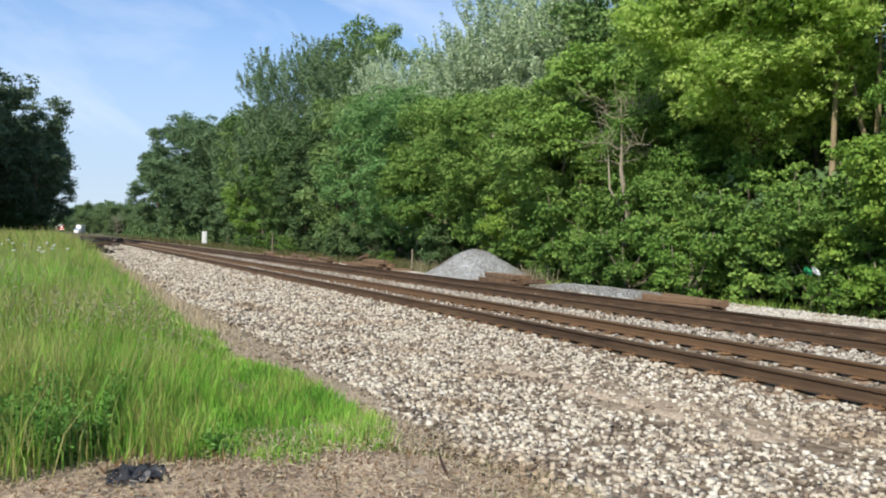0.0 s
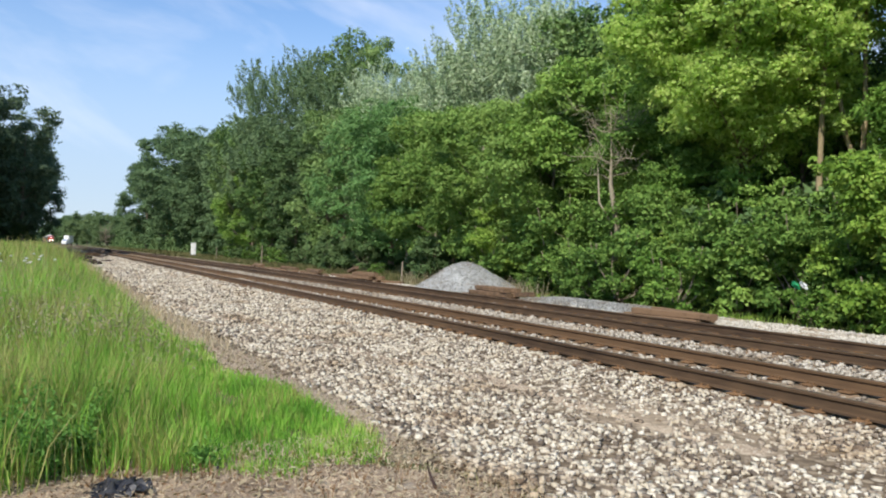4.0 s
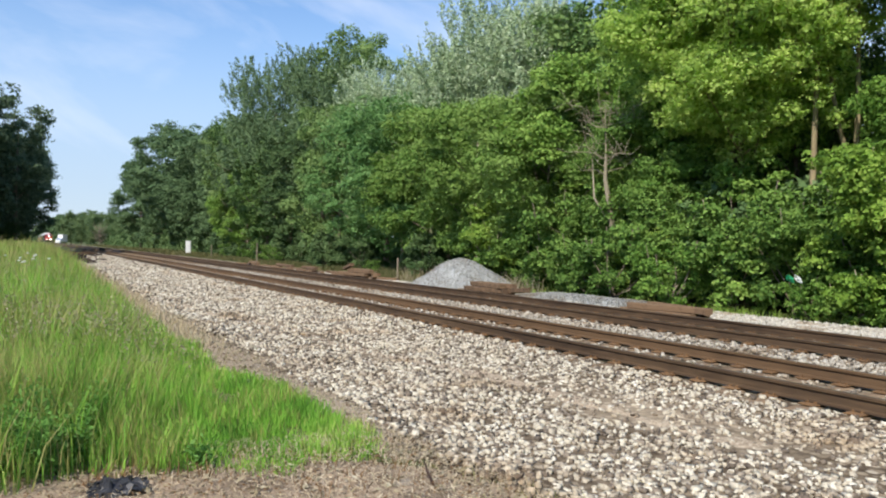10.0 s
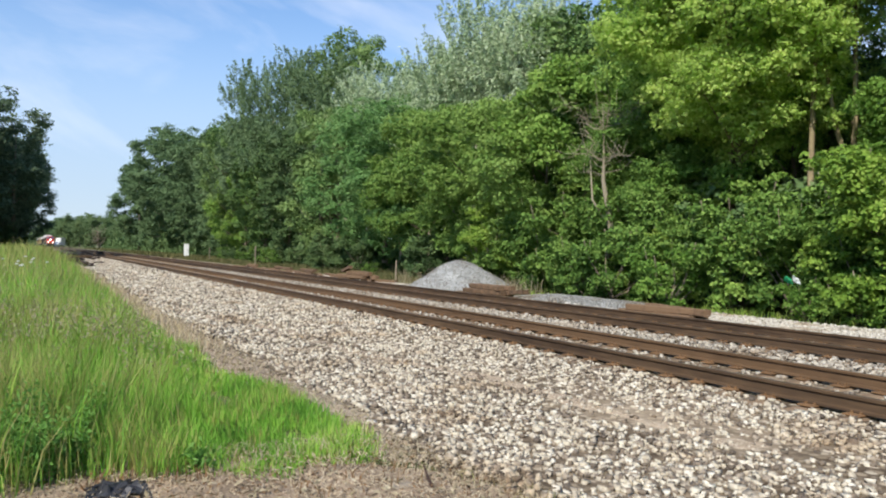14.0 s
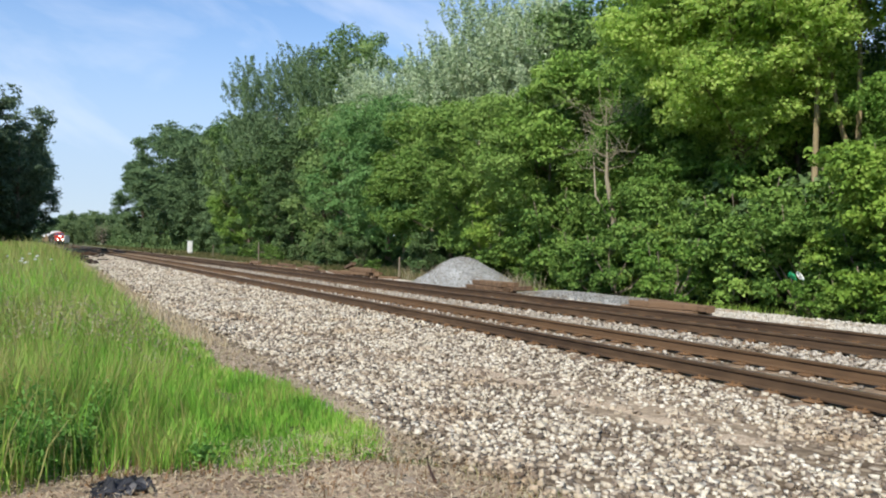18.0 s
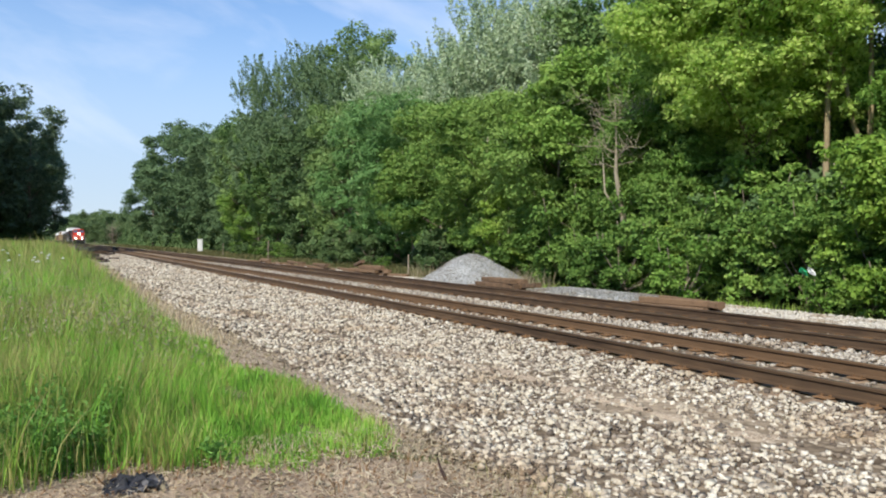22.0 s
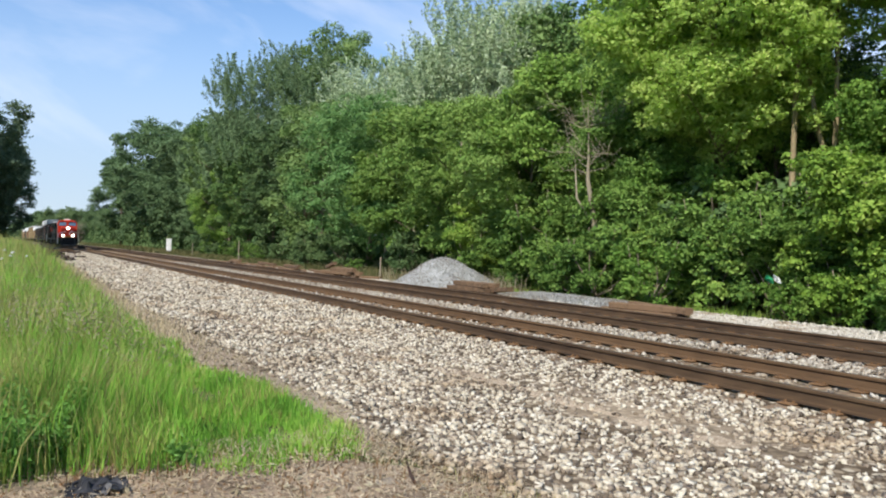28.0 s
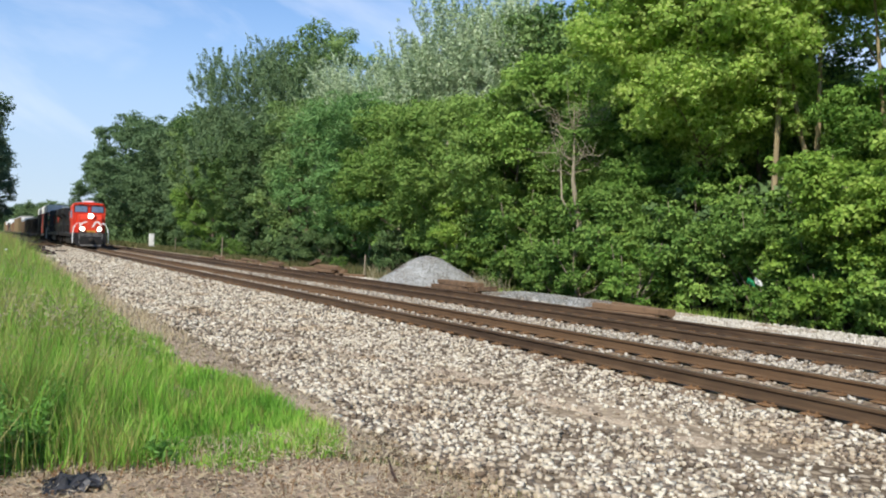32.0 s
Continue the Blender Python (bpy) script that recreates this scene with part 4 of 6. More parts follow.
# undergrowth along the wood's edge
r_ = random.Random(5)
y = 3.0
while y < 100:
    sc = r_.uniform(0.45, 1.15)
    if 36.5 < y < 42 or 57 < y < 67:
        y += 2.0
    elif y < 32:
        plant("lime_shrub" if r_.random() < 0.25 else "shrub", 18.6 + r_.uniform(-0.4, 0.9), y, sc)
        y += r_.uniform(1.4, 3.2)
    else:
        plant("dark_shrub" if r_.random() < 0.6 else "shrub", 19.4 + r_.uniform(-0.5, 1.2) + max(0, y - 60) * 0.05, y, sc * 0.75)
        y += r_.uniform(2.2, 6.5)
for x, y, sc in ((19.3, 13.4, 0.8), (19.4, 17.4, 0.72), (19.6, 25.0, 1.0)):
    plant("brush", x, y, sc)
for x, y, sc in ((20.0, 15.6, 0.95), (20.2, 20.2, 1.0), (20.0, 22.3, 0.9), (20.9, 11.8, 1.0)):
    plant("brush", x, y, sc)
for x, y, sc in ((18.7, 9.3, 0.75), (18.8, 11.2, 0.55), (18.6, 7.3, 0.8), (18.9, 5.4, 0.9)):
    plant("lime_shrub", x, y, sc)
plant("shrub", 17.9, 19.4, 0.95)
plant("shrub", 18.0, 21.4, 0.85)
plant("shrub", 17.7, 20.4, 0.8)
for x, y, sc in ((23.4, 6.5, 1.3), (24.0, 10.5, 1.5), (23.2, 13.5, 1.25), (24.2, 16.5, 1.6), (23.4, 20.0, 1.3)):
    plant("dark_shrub", x, y, sc)
y = 4.0
while y < 125:
    if not (36.5 < y < 42 or 57 < y < 67):
        plant("dark_shrub", 20.9 + r_.uniform(-0.5, 0.8) + max(0, y - 60) * 0.05, y, r_.uniform(0.7, 1.1) * (1.0 if y < 26 else 0.62))
    y += r_.uniform(2.4, 4.0) * (1 + y / 90)

# the depth of the wood behind
rng = np.random.default_rng(77)
n = 44000
wy = rng.uniform(-25, 340, n)
wx = 32 + rng.uniform(0, 9, n) + np.clip((wy - 200) / 20, 0, 10)
wz = rng.uniform(0, 1, n) ** 1.1 * (13 + 2.5 * np.sin(wy * 0.21) + 1.5 * np.sin(wy * 0.53))
wz *= np.clip((wy - 16) / 18, 0, 1) * 0.4 + 0.6
wc_ = np.stack([wx, wy, wz], -1)
tagged(new("deep_wood", array_mesh("deep_wood", leaf_quads(rng, wc_, unit(rng.normal(size=(n, 3)) + [-0.8, -0.3, 0.3]), 1.05, 0.8), 4, MID)), "dense green wood behind the front trees", "woodland", kind="stuff")

# low growth that closes the foot of the wood farther up the line
n = 30000
uy = 62 + rng.uniform(0, 1, n) ** 1.3 * 330
ux = 22.6 + np.clip((uy - 60) * 0.02, 0, 9) + 0.7 * np.sin(uy * 0.23) + rng.exponential(0.9, n)
uz = rng.uniform(0, 1, n) ** 1.4 * (1.7 + 1.0 * np.sin(uy * 0.37) + 0.6 * np.sin(uy * 0.9)) * (1 + uy / 260) - 0.1
uc = np.stack([ux, uy, uz], -1)
size = 0.3 + uy / 420
lq = leaf_quads(rng, np.zeros((n, 3)), unit(rng.normal(size=(n, 3)) + [-0.6, -0.3, 0.6]), 1.0, 0.7) * size[:, None, None] + uc[:, None, :]
# darker leaf than the trees': shade under the crowns put into the colour
tagged(new("undergrowth", array_mesh("undergrowth", lq, 4, DEEP)), "tangled green undergrowth along the foot of the wood", "undergrowth", kind="stuff")
# the woods that close the view far off
n = 16000
fy_ = rng.uniform(900, 1010, n)
fx_ = rng.uniform(-260, 330, n)
fz_ = rng.uniform(0, 1, n) ** 0.8 * (15 + 6 * np.sin(fx_ * 0.11) + 4 * np.sin(fx_ * 0.27 + 1))
tagged(new("far_woods", array_mesh("far_woods", leaf_quads(rng, np.stack([fx_, fy_, fz_], -1), unit(rng.normal(size=(n, 3)) + [-0.5, -0.9, 0.4]), 4.6, 3.6), 4, FAR_LEAF)), "far woods closing the view down the line", "woodland", kind="stuff")

# a dead sapling with bare twigs
dead = tagged(new("dead_tree"), "pale dead sapling with bare twigs among green trees", "tree")
dead.location = (18.7, 20.7, -0.15)
part("trunk", Shape().tube([(0, 0, 0), (0.14, -0.16, 2.6), (0.04, -0.04, 3.6), (-0.03, 0.10, 4.5), (-0.10, 0.0, 5.5), (0.02, 0.22, 7.4)], [0.13, 0.12, 0.105, 0.08, 0.032, 0.007], 9), PALE_BARK, dead, smooth=True)
part("limb", Shape().tube([(0.02, -0.05, 2.9), (-0.30, 0.4, 3.8), (-0.25, 0.6, 5.4)], [0.05, 0.04, 0.012], 7), PALE_BARK, dead, smooth=True)
for k in range(20):
    z, a, ln = r_.uniform(4.6, 6.6), k * 2.4 + r_.uniform(-0.6, 0.6), r_.uniform(0.8, 2.3)
    way = Vector((math.cos(a), math.sin(a), 0))
    pts = [Vector((0, 0.05, z)), Vector((0, 0.05, z + r_.uniform(0.0, 0.4))) + way * ln * 0.35, Vector((0, 0.05, z + r_.uniform(0.1, 0.9))) + way * ln * 0.75, Vector((0, 0.05, z + r_.uniform(0.3, 2.0))) + way * ln]
    limb = part("limb", Shape().tube(pts, [0.020, 0.014, 0.009, 0.004], 5), PALE_BARK, dead)
    for j in range(7):
        f_ = r_.uniform(0.3, 1.0)
        p0 = pts[1].lerp(pts[2], f_ * 2 - 1) if f_ > 0.5 else pts[1].lerp(pts[2], f_)
        p2 = p0 + Vector((r_.uniform(-0.7, 0.7), r_.uniform(-0.7, 0.7), r_.uniform(-0.25, 0.8)))
        part("twig", Shape().tube([p0, p0.lerp(p2, 0.5) + Vector((0, 0, r_.uniform(-0.1, 0.12))), p2], [0.009, 0.007, 0.003], 4), PALE_BARK, limb)


# a bare grey tree in front of the far mound
bare = tagged(new("bare_tree"), "bare grey dead tree far down the line", "tree")
bare.location = (23.6, 345.0, -0.2)
part("trunk", Shape().tube([(0, 0, 0), (0.3, 0, 3), (-0.2, 0, 6), (0.2, 0, 10)], [0.16, 0.13, 0.1, 0.04], 7), BARK, bare)
for k in range(60):
    z, a, ln = r_.uniform(0.8, 7.5), k * 2.4, r_.uniform(1.5, 5.0)
    part("limb", Shape().tube([(0, 0, z), (math.cos(a) * ln * 0.6, math.sin(a) * ln * 0.6, z + r_.uniform(0.3, 1.2)), (math.cos(a) * ln, math.sin(a) * ln, z + r_.uniform(1.0, 3.2))], [0.06, 0.05, 0.03], 5), BARK, bare)

# a pale bare bough sticking out of the yellow-green tree
snag = part("dead_bough", Shape().tube([(-0.1, 0.75, -0.55), (0.0, 0.3, -0.1), (0.05, 0.0, 0.25), (0.0, -0.5, 1.0), (0.1, -0.9, 1.5)], [0.06, 0.055, 0.045, 0.03, 0.008], 7).tube([(0.05, 0.0, 0.25), (0.1, -0.6, 0.45), (0.1, -1.0, 0.75)], [0.035, 0.02, 0.006], 6), PALE_BARK, None, smooth=True)
snag.location = (17.6, 26.9, 5.45)
snag.scale = (0.55, 0.55, 0.55)
tagged(snag, "pale bare bough sticking out of a green tree", "dead bough")
# ---------------------------------------------------------------- grass
def blades(rng, x, y, tall, wide, lean=0.75, towards=None):
    """Bent blades, two faces each, as loose quads and tips."""
    n = len(x)
    z = height(x, y) - 0.02
    a = rng.uniform(0, 6.283, n)
    side = np.stack([np.cos(a), np.sin(a), np.zeros(n)], -1) * wide[:, None] * 0.5
    b = rng.uniform(0, 6.283, n) if towards is None else towards + rng.normal(0, 0.5, n)
    ln = (tall * rng.uniform(0.1, 1.0, n) * lean)[:, None]
    way = np.stack([np.cos(b), np.sin(b), np.zeros(n)], -1)
    p0 = np.stack([x, y, z], -1)
    p1 = p0 + way * ln * 0.3 + np.stack([np.zeros(n), np.zeros(n), tall * 0.55], -1)
    p2 = p0 + way * ln + np.stack([np.zeros(n), np.zeros(n), tall], -1)
    v = np.stack([p0 - side, p0 + side, p1 + side * 0.8, p1 - side * 0.8, p2], 1)
    return v


def grass(name, v, material, label):
    n = len(v)
    base = (np.arange(n) * 5)[:, None]
    f = np.concatenate([base + [0, 1, 2], base + [0, 2, 3], base + [3, 2, 4]])
    return tagged(new(name, solid_mesh(name, v.reshape(-1, 5, 3).reshape(-1, 3), f, material)), label, "grass", kind="stuff")


rng = np.random.default_rng(21)
parts_ = []
for y0, y1, x0, per, each, spread in ((4.9, 9, -0.9, 175, 16, 0.035), (9, 15, -1.2, 95, 16, 0.05), (15, 26, -1.8, 44, 15, 0.08), (26, 50, -3.2, 15, 15, 0.14), (50, 118, -7, 4.5, 12, 0.3)):
    a, b_ = scatter(rng, x0, 3.1, y0, y1, per)
    n = len(a)
    tuft_tall, tuft_way = np.repeat(rng.uniform(0.55, 1.35, n), each), np.repeat(rng.uniform(0, 6.283, n), each)
    ox, oy = rng.normal(0, spread, n * each), rng.normal(0, spread, n * each)
    parts_.append(np.stack([np.repeat(a, each) + ox, np.repeat(b_, each) + oy, tuft_tall, np.arctan2(oy, ox) + 0.25 * np.sin(tuft_way), np.repeat(rng.random(n), each)]))
gx_, gy_, tuft_tall, way_, tuft_dry = np.concatenate(parts_, 1)
patch = wobble(gx_, gy_, 0.9) + 0.5 * wobble(gx_ + 3, gy_, 2.3)
front = 5.2 + 0.10 * np.clip(gx_ - 1.1, 0, 1.5) + 0.12 * np.sin(gx_ * 3.1) + 0.07 * np.sin(gx_ * 7.3) + rng.exponential(0.13, len(gx_)) - 0.12
inside = ((np.hypot((gx_ + 0.05) / 0.5, (gy_ - 5.5) / 0.45) > 1) | (rng.random(len(gx_)) < 0.4)) & (gx_ < grass_edge(gy_) - rng.exponential(0.07, len(gx_))) & (gy_ > front) & (np.hypot(gx_ - 1.69, (gy_ - 7.9) * 0.45) > 0.26 * rng.uniform(0.7, 1.25, len(gx_))) & (np.hypot(gx_ - 1.95, (gy_ - 6.2) * 0.8) > 0.15 * rng.uniform(0.2, 1.3, len(gx_)))
gx_, gy_, patch, tuft_tall, way_, tuft_dry = (v[inside] for v in (gx_, gy_, patch, tuft_tall, way_, tuft_dry))
tall = (0.13 + 0.43 * np.clip((edge(gy_) - np.interp(gy_, [6, 9, 14], [1.35, 1.1, 0.6]) - gx_) / 1.1, 0, 1) + 0.10 * np.clip((gy_ - 9) / 12, 0, 1)) * rng.uniform(0.5, 1.15, len(gx_)) * tuft_tall * (1 + 0.35 * patch)
tall *= 0.8 + 0.2 * np.clip((gy_ - 5.2) / 1.5, 0, 1)
tall *= 1 + 0.55 * np.exp(-((gx_ - 0.3) / 1.3) ** 2 - ((gy_ - 31) / 6) ** 2)
wide = np.where(gy_ < 9, 0.009, np.where(gy_ < 15, 0.013, np.where(gy_ < 26, 0.018, np.where(gy_ < 50, 0.035, 0.08)))) * rng.uniform(0.7, 1.4, len(gx_))
dull = tuft_dry < np.clip(0.17 + 0.5 * np.clip((1.3 - gx_) / 1.6, 0, 1) * (gy_ < 14) + 0.18 * patch + 0.5 * np.clip((gy_ - 15) / 12, 0, 1), 0.04, 0.85)
grass("grass", blades(rng, gx_[~dull], gy_[~dull], tall[~dull], wide[~dull], 0.5, way_[~dull]), GRASS, "bright green knee-high grass on the bank beside the ballast")
grass("seeding_grass", blades(rng, gx_[dull], gy_[dull], tall[dull] * 1.12, wide[dull] * 0.8, 0.5, way_[dull]), DULL_GRASS, "olive and straw seeding grass mixed through the bank")
# litter on the earth
n = 9500
la, lb = rng.uniform(-1.2, 3.1, n), 3.3 + rng.uniform(0, 1, n) ** 0.8 * 2.6
lc = np.stack([la, lb, height(la, lb) + rng.uniform(0.02, 0.07, n)], -1)
tagged(new("plant_litter", array_mesh("plant_litter", leaf_quads(rng, lc, unit(rng.normal(size=lc.shape) * 0.5 + [0, 0, 1]), 0.06, 0.007), 4, STRAW)), "dry stalks and litter on bare earth", "litter", kind="stuff")
n = 4200
la, lb = rng.uniform(-1.2, 3.1, n), 3.5 + rng.uniform(0, 1, n) * 2.2
lc = np.stack([la, lb, height(la, lb) + rng.uniform(0.02, 0.06, n)], -1)
tagged(new("dead_leaves", array_mesh("dead_leaves", leaf_quads(rng, lc, unit(rng.normal(size=lc.shape) * 0.6 + [0, 0, 1]), 0.026, 0.012), 4, RUST_WEED)), "brown dead leaves on bare earth", "litter", kind="stuff")
# seed stalks standing above the grass
a, b_ = scatter(rng, -1.4, 1.9, 6.4, 26, 34)
a2, b2 = scatter(rng, -0.6, 1.2, 6.6, 10.5, 70)
a, b_ = np.concatenate([a, a2]), np.concatenate([b_, b2])
k = (a < grass_edge(b_) - 0.4) & (rng.random(len(a)) < 0.4 + 0.5 * wobble(a, b_, 1.1))
a, b_ = a[k], b_[k]
ht = (0.55 + 0.35 * np.clip((edge(b_) - a) / 2.5, 0, 1)) * rng.uniform(0.75, 1.2, len(a))
grass("seed_stalks", blades(rng, a, b_, ht * 0.85, 0.0022 + 0.0003 * b_, 0.7), DULL_GRASS, "thin pale seed stalks standing above the grass")
hd = np.stack([a, b_, height(a, b_) + ht * 0.8], -1)
hd = np.repeat(hd, 8, 0) + rng.normal(size=(len(a) * 8, 3)) * [0.018, 0.018, 0.06]
tagged(new("seed_heads", array_mesh("seed_heads", leaf_quads(rng, hd, unit(rng.normal(size=hd.shape)), 0.034, 0.011), 4, SEED)), "pale seed heads over the grass", "grass", kind="stuff")
# rank grass along the foot of the wood
a, b_ = scatter(rng, 16.9, 19.4, 4, 30, 55)
a2, b2 = scatter(rng, 16.7, 20.5, 30, 110, 50)
a, b_ = np.concatenate([a, a2]), np.concatenate([b_, b2])
k = a > 17.3 + np.where(b_ < 17, 0.5, 0.0) + 0.3 * np.sin(b_ * 0.8) + 0.2 * np.sin(b_ * 2.1) + rng.exponential(0.25, len(a))
a, b_ = a[k], b_[k]
k = b_ > 27 + rng.normal(0, 4, len(a))
grass("dry_verge_grass", blades(rng, a[k], b_[k], rng.uniform(0.08, 0.5, k.sum()), np.full(k.sum(), 0.05), 0.8), VERGE, "brownish rank grass and weeds beyond the far track")
a5, b5 = scatter(rng, 16.2, 25.0, 108, 330, 7)
k5 = a5 > 17.0 + 0.012 * (b5 - 108) + 0.6 * np.sin(b5 * 0.21)
a5, b5 = a5[k5] + np.array([bend(v) for v in b5[k5]]), b5[k5]
grass("far_verge_growth", blades(rng, a5, b5, rng.uniform(0.1, 0.4, len(a5)), np.full(len(a5), 0.35), 1.4), VERGE, "low rank growth along the far verge")
a, b_ = a[~k], b_[~k]
grass("verge_grass", blades(rng, a, b_, rng.uniform(0.05, 0.3, len(a)), np.full(len(a), 0.02), 0.9), SPRING, "rank green grass along the foot of the wood")
a, b_ = scatter(rng, 17.0, 18.0, 23.6, 26.6, 60)
a2, b2 = scatter(rng, 16.9, 17.9, 30.6, 36.0, 30)
a, b_ = np.concatenate([a, a2]), np.concatenate([b_, b2])
grass("dry_stalks", blades(rng, a, b_, rng.uniform(0.25, 0.95, len(a)), np.full(len(a), 0.022), 0.7), SEED, "dry tan stalks standing beside the stone heap")
# dry straw along the ballast's edge and in the bare earth
a, b_ = scatter(rng, 1.4, 3.1, 5.0, 12.5, 150)
k = (a > grass_edge(b_) - 0.12) & (a < edge(b_) + 0.05) & (rng.random(len(a)) < 0.5 + 0.5 * wobble(a, b_, 2.0))
a2, b2 = scatter(rng, -0.6, 3.0, 3.4, 5.4, 40)
a3, b3 = scatter(rng, 1.2, 3.0, 12, 62, 190)
k3 = (a3 > grass_edge(b3) - 0.2) & (a3 < edge(b3) - 0.05 + 0.25 * wobble(a3, b3, 0.7)) & (rng.random(len(a3)) < 0.75 + 0.4 * wobble(a3, b3, 1.2))
a, b_ = np.concatenate([a[k], a2, a3[k3]]), np.concatenate([b_[k], b2, b3[k3]])
grass("dry_grass", blades(rng, a, b_, rng.uniform(0.03, 0.12, len(a)) + np.where(b_ > 12, rng.uniform(0.0, 0.28, len(a)), 0), 0.005 + 0.0007 * b_, 0.8), STRAW, "dry straw-coloured grass along the ballast edge")
a, b_ = scatter(rng, 1.5, 2.6, 4.4, 5.2, 70)
a4, b4 = scatter(rng, 0.6, 1.15, 7.5, 8.6, 420)
a5, b5 = scatter(rng, 0.25, 1.1, 5.02, 5.3, 420)
a4, b4 = np.concatenate([a4, a5]), np.concatenate([b4, b5])
a, b_ = np.concatenate([a, a4]), np.concatenate([b_, b4])
grass("rusty_weeds", blades(rng, a, b_, rng.uniform(0.06, 0.2, len(a)) + np.where(b_ > 7, 0.22, 0), np.full(len(a), 0.010), 0.9), RUST_WEED, "rust-brown dead weeds on bare earth")
# thin dry tufts on the earth below the ballast, and straw showing through the grass
rng_dry = np.random.default_rng(93)
a, b_ = scatter(rng_dry, 2.0, 3.3, 3.4, 4.75, 480)
k = rng_dry.random(len(a)) < 0.45 + 0.9 * wobble(a, b_, 2.6)
a, b_ = a[k], b_[k]
k = rng_dry.random(len(a)) < 0.55
grass("dry_tufts", blades(rng_dry, a[k], b_[k], rng_dry.uniform(0.05, 0.19, k.sum()), np.full(k.sum(), 0.005), 0.9), STRAW, "thin dry straw tufts on the earth below the ballast")
grass("sparse_grass", blades(rng_dry, a[~k], b_[~k], rng_dry.uniform(0.05, 0.17, (~k).sum()), np.full((~k).sum(), 0.005), 0.9), DULL_GRASS, "sparse olive grass on the earth below the ballast")
a, b_ = scatter(rng_dry, 1.3, 2.0, 5.3, 5.75, 900)
a2, b2 = scatter(rng_dry, 1.45, 1.9, 7.5, 8.3, 500)
a, b_ = np.concatenate([a, a2]), np.concatenate([b_, b2])
k = rng_dry.random(len(a)) < 0.3 + 1.2 * wobble(a, b_, 3.1)
a, b_ = a[k], b_[k]
grass("matted_straw", blades(rng_dry, a, b_, rng_dry.uniform(0.05, 0.17, len(a)), np.full(len(a), 0.007), 1.6), STRAW, "matted dead straw between the green blades")
n = 650
la, lb = rng_dry.uniform(-1.2, 3.1, n), rng_dry.uniform(3.4, 5.25, n)
lc = np.stack([la, lb, height(la, lb) + rng_dry.uniform(0.02, 0.05, n)], -1)
tagged(new("bark_scraps", array_mesh("bark_scraps", leaf_quads(rng_dry, lc, unit(rng_dry.normal(size=lc.shape) * 0.45 + [0, 0, 1]), 0.075, 0.026), 4, SEED)), "tan scraps of bark and leaf strewn on bare earth", "litter", kind="stuff")
# pebbles and crumbs on the earth
a, b_ = scatter(rng, -1.2, 3.0, 3.4, 5.5, 90)
stones("earth_pebbles", 31, a, b_, height(a, b_) + 0.012, np.full(len(a), 0.014), EARTH_STONES, "small pebbles scattered over dry earth")

a, b_ = scatter(rng, 1.4, 3.2, 5.2, 24, 75)
k = (a > grass_edge(b_)) & (a < edge(b_) + 0.3)
a, b_ = a[k], b_[k]
stones("edge_pebbles", 32, a, b_, height(a, b_) + 0.014, rng.choice([0.010, 0.014, 0.022], len(a)), EARTH_STONES, "small dusty pebbles along the edge of the ballast")
n = 5200
la, lb = rng.uniform(1.4, 3.1, n), 5.2 + 20 * rng.uniform(0, 1, n) ** 1.5
k = (la > grass_edge(lb) - 0.1) & (la < edge(lb) + 0.15)
la, lb = la[k], lb[k]
lc = np.stack([la, lb, height(la, lb) + rng.uniform(0.02, 0.06, len(la))], -1)
tagged(new("edge_litter", array_mesh("edge_litter", leaf_quads(rng, lc, unit(rng.normal(size=lc.shape) * 0.6 + [0, 0, 1]), 0.09, 0.012), 4, SEED)), "dry stalks strewn along the grass edge", "litter", kind="stuff")


def weed_clump(seed, x, y, tall, n, label):
    rng = np.random.default_rng(seed)
    w = tagged(new("weed"), label, "weed", group="weeds in the grass")
    w.location = (x, y, float(height(x, y)))
    st = Shape()
    c = []
    for _ in range(n):
        a, l = rng.uniform(0, 6.283), rng.uniform(0.1, 0.5) * tall
        p2 = Vector((math.cos(a) * l, math.sin(a) * l, tall * rng.uniform(0.6, 1.1)))
        st.tube([(math.cos(a) * 0.05, math.sin(a) * 0.05, 0), p2 * 0.5 + Vector((0, 0, tall * 0.08)), p2], [0.005, 0.004, 0.002], 4)
        for t in np.linspace(0.15, 1, 36):
            c.append(tuple(p2 * t + Vector(rng.normal(size=3)) * 0.045))
    c = np.array(c)
    tagged(part("stem", st, WEED, w), kind="stuff")
    part("leaves", array_mesh("leaves", leaf_quads(rng, c, unit(rng.normal(size=c.shape) + [0, 0, 0.6]), 0.05, 0.019), 4, WEED), WEED, w)
    return w


for k, (x, y, tl, n) in enumerate(((0.0, 5.35, 0.42, 26), (0.22, 5.5, 0.36, 22), (-0.22, 5.5, 0.45, 24), (-0.05, 5.9, 0.5, 22), (0.25, 6.0, 0.42, 18), (0.98, 5.3, 0.16, 8), (0.45, 6.3, 0.45, 12), (-0.3, 6.5, 0.55, 12), (0.1, 7.0, 0.6, 8))):
    weed_clump(60 + k, x, y, tl, n, "leafy blue-green weed among the tall grass")
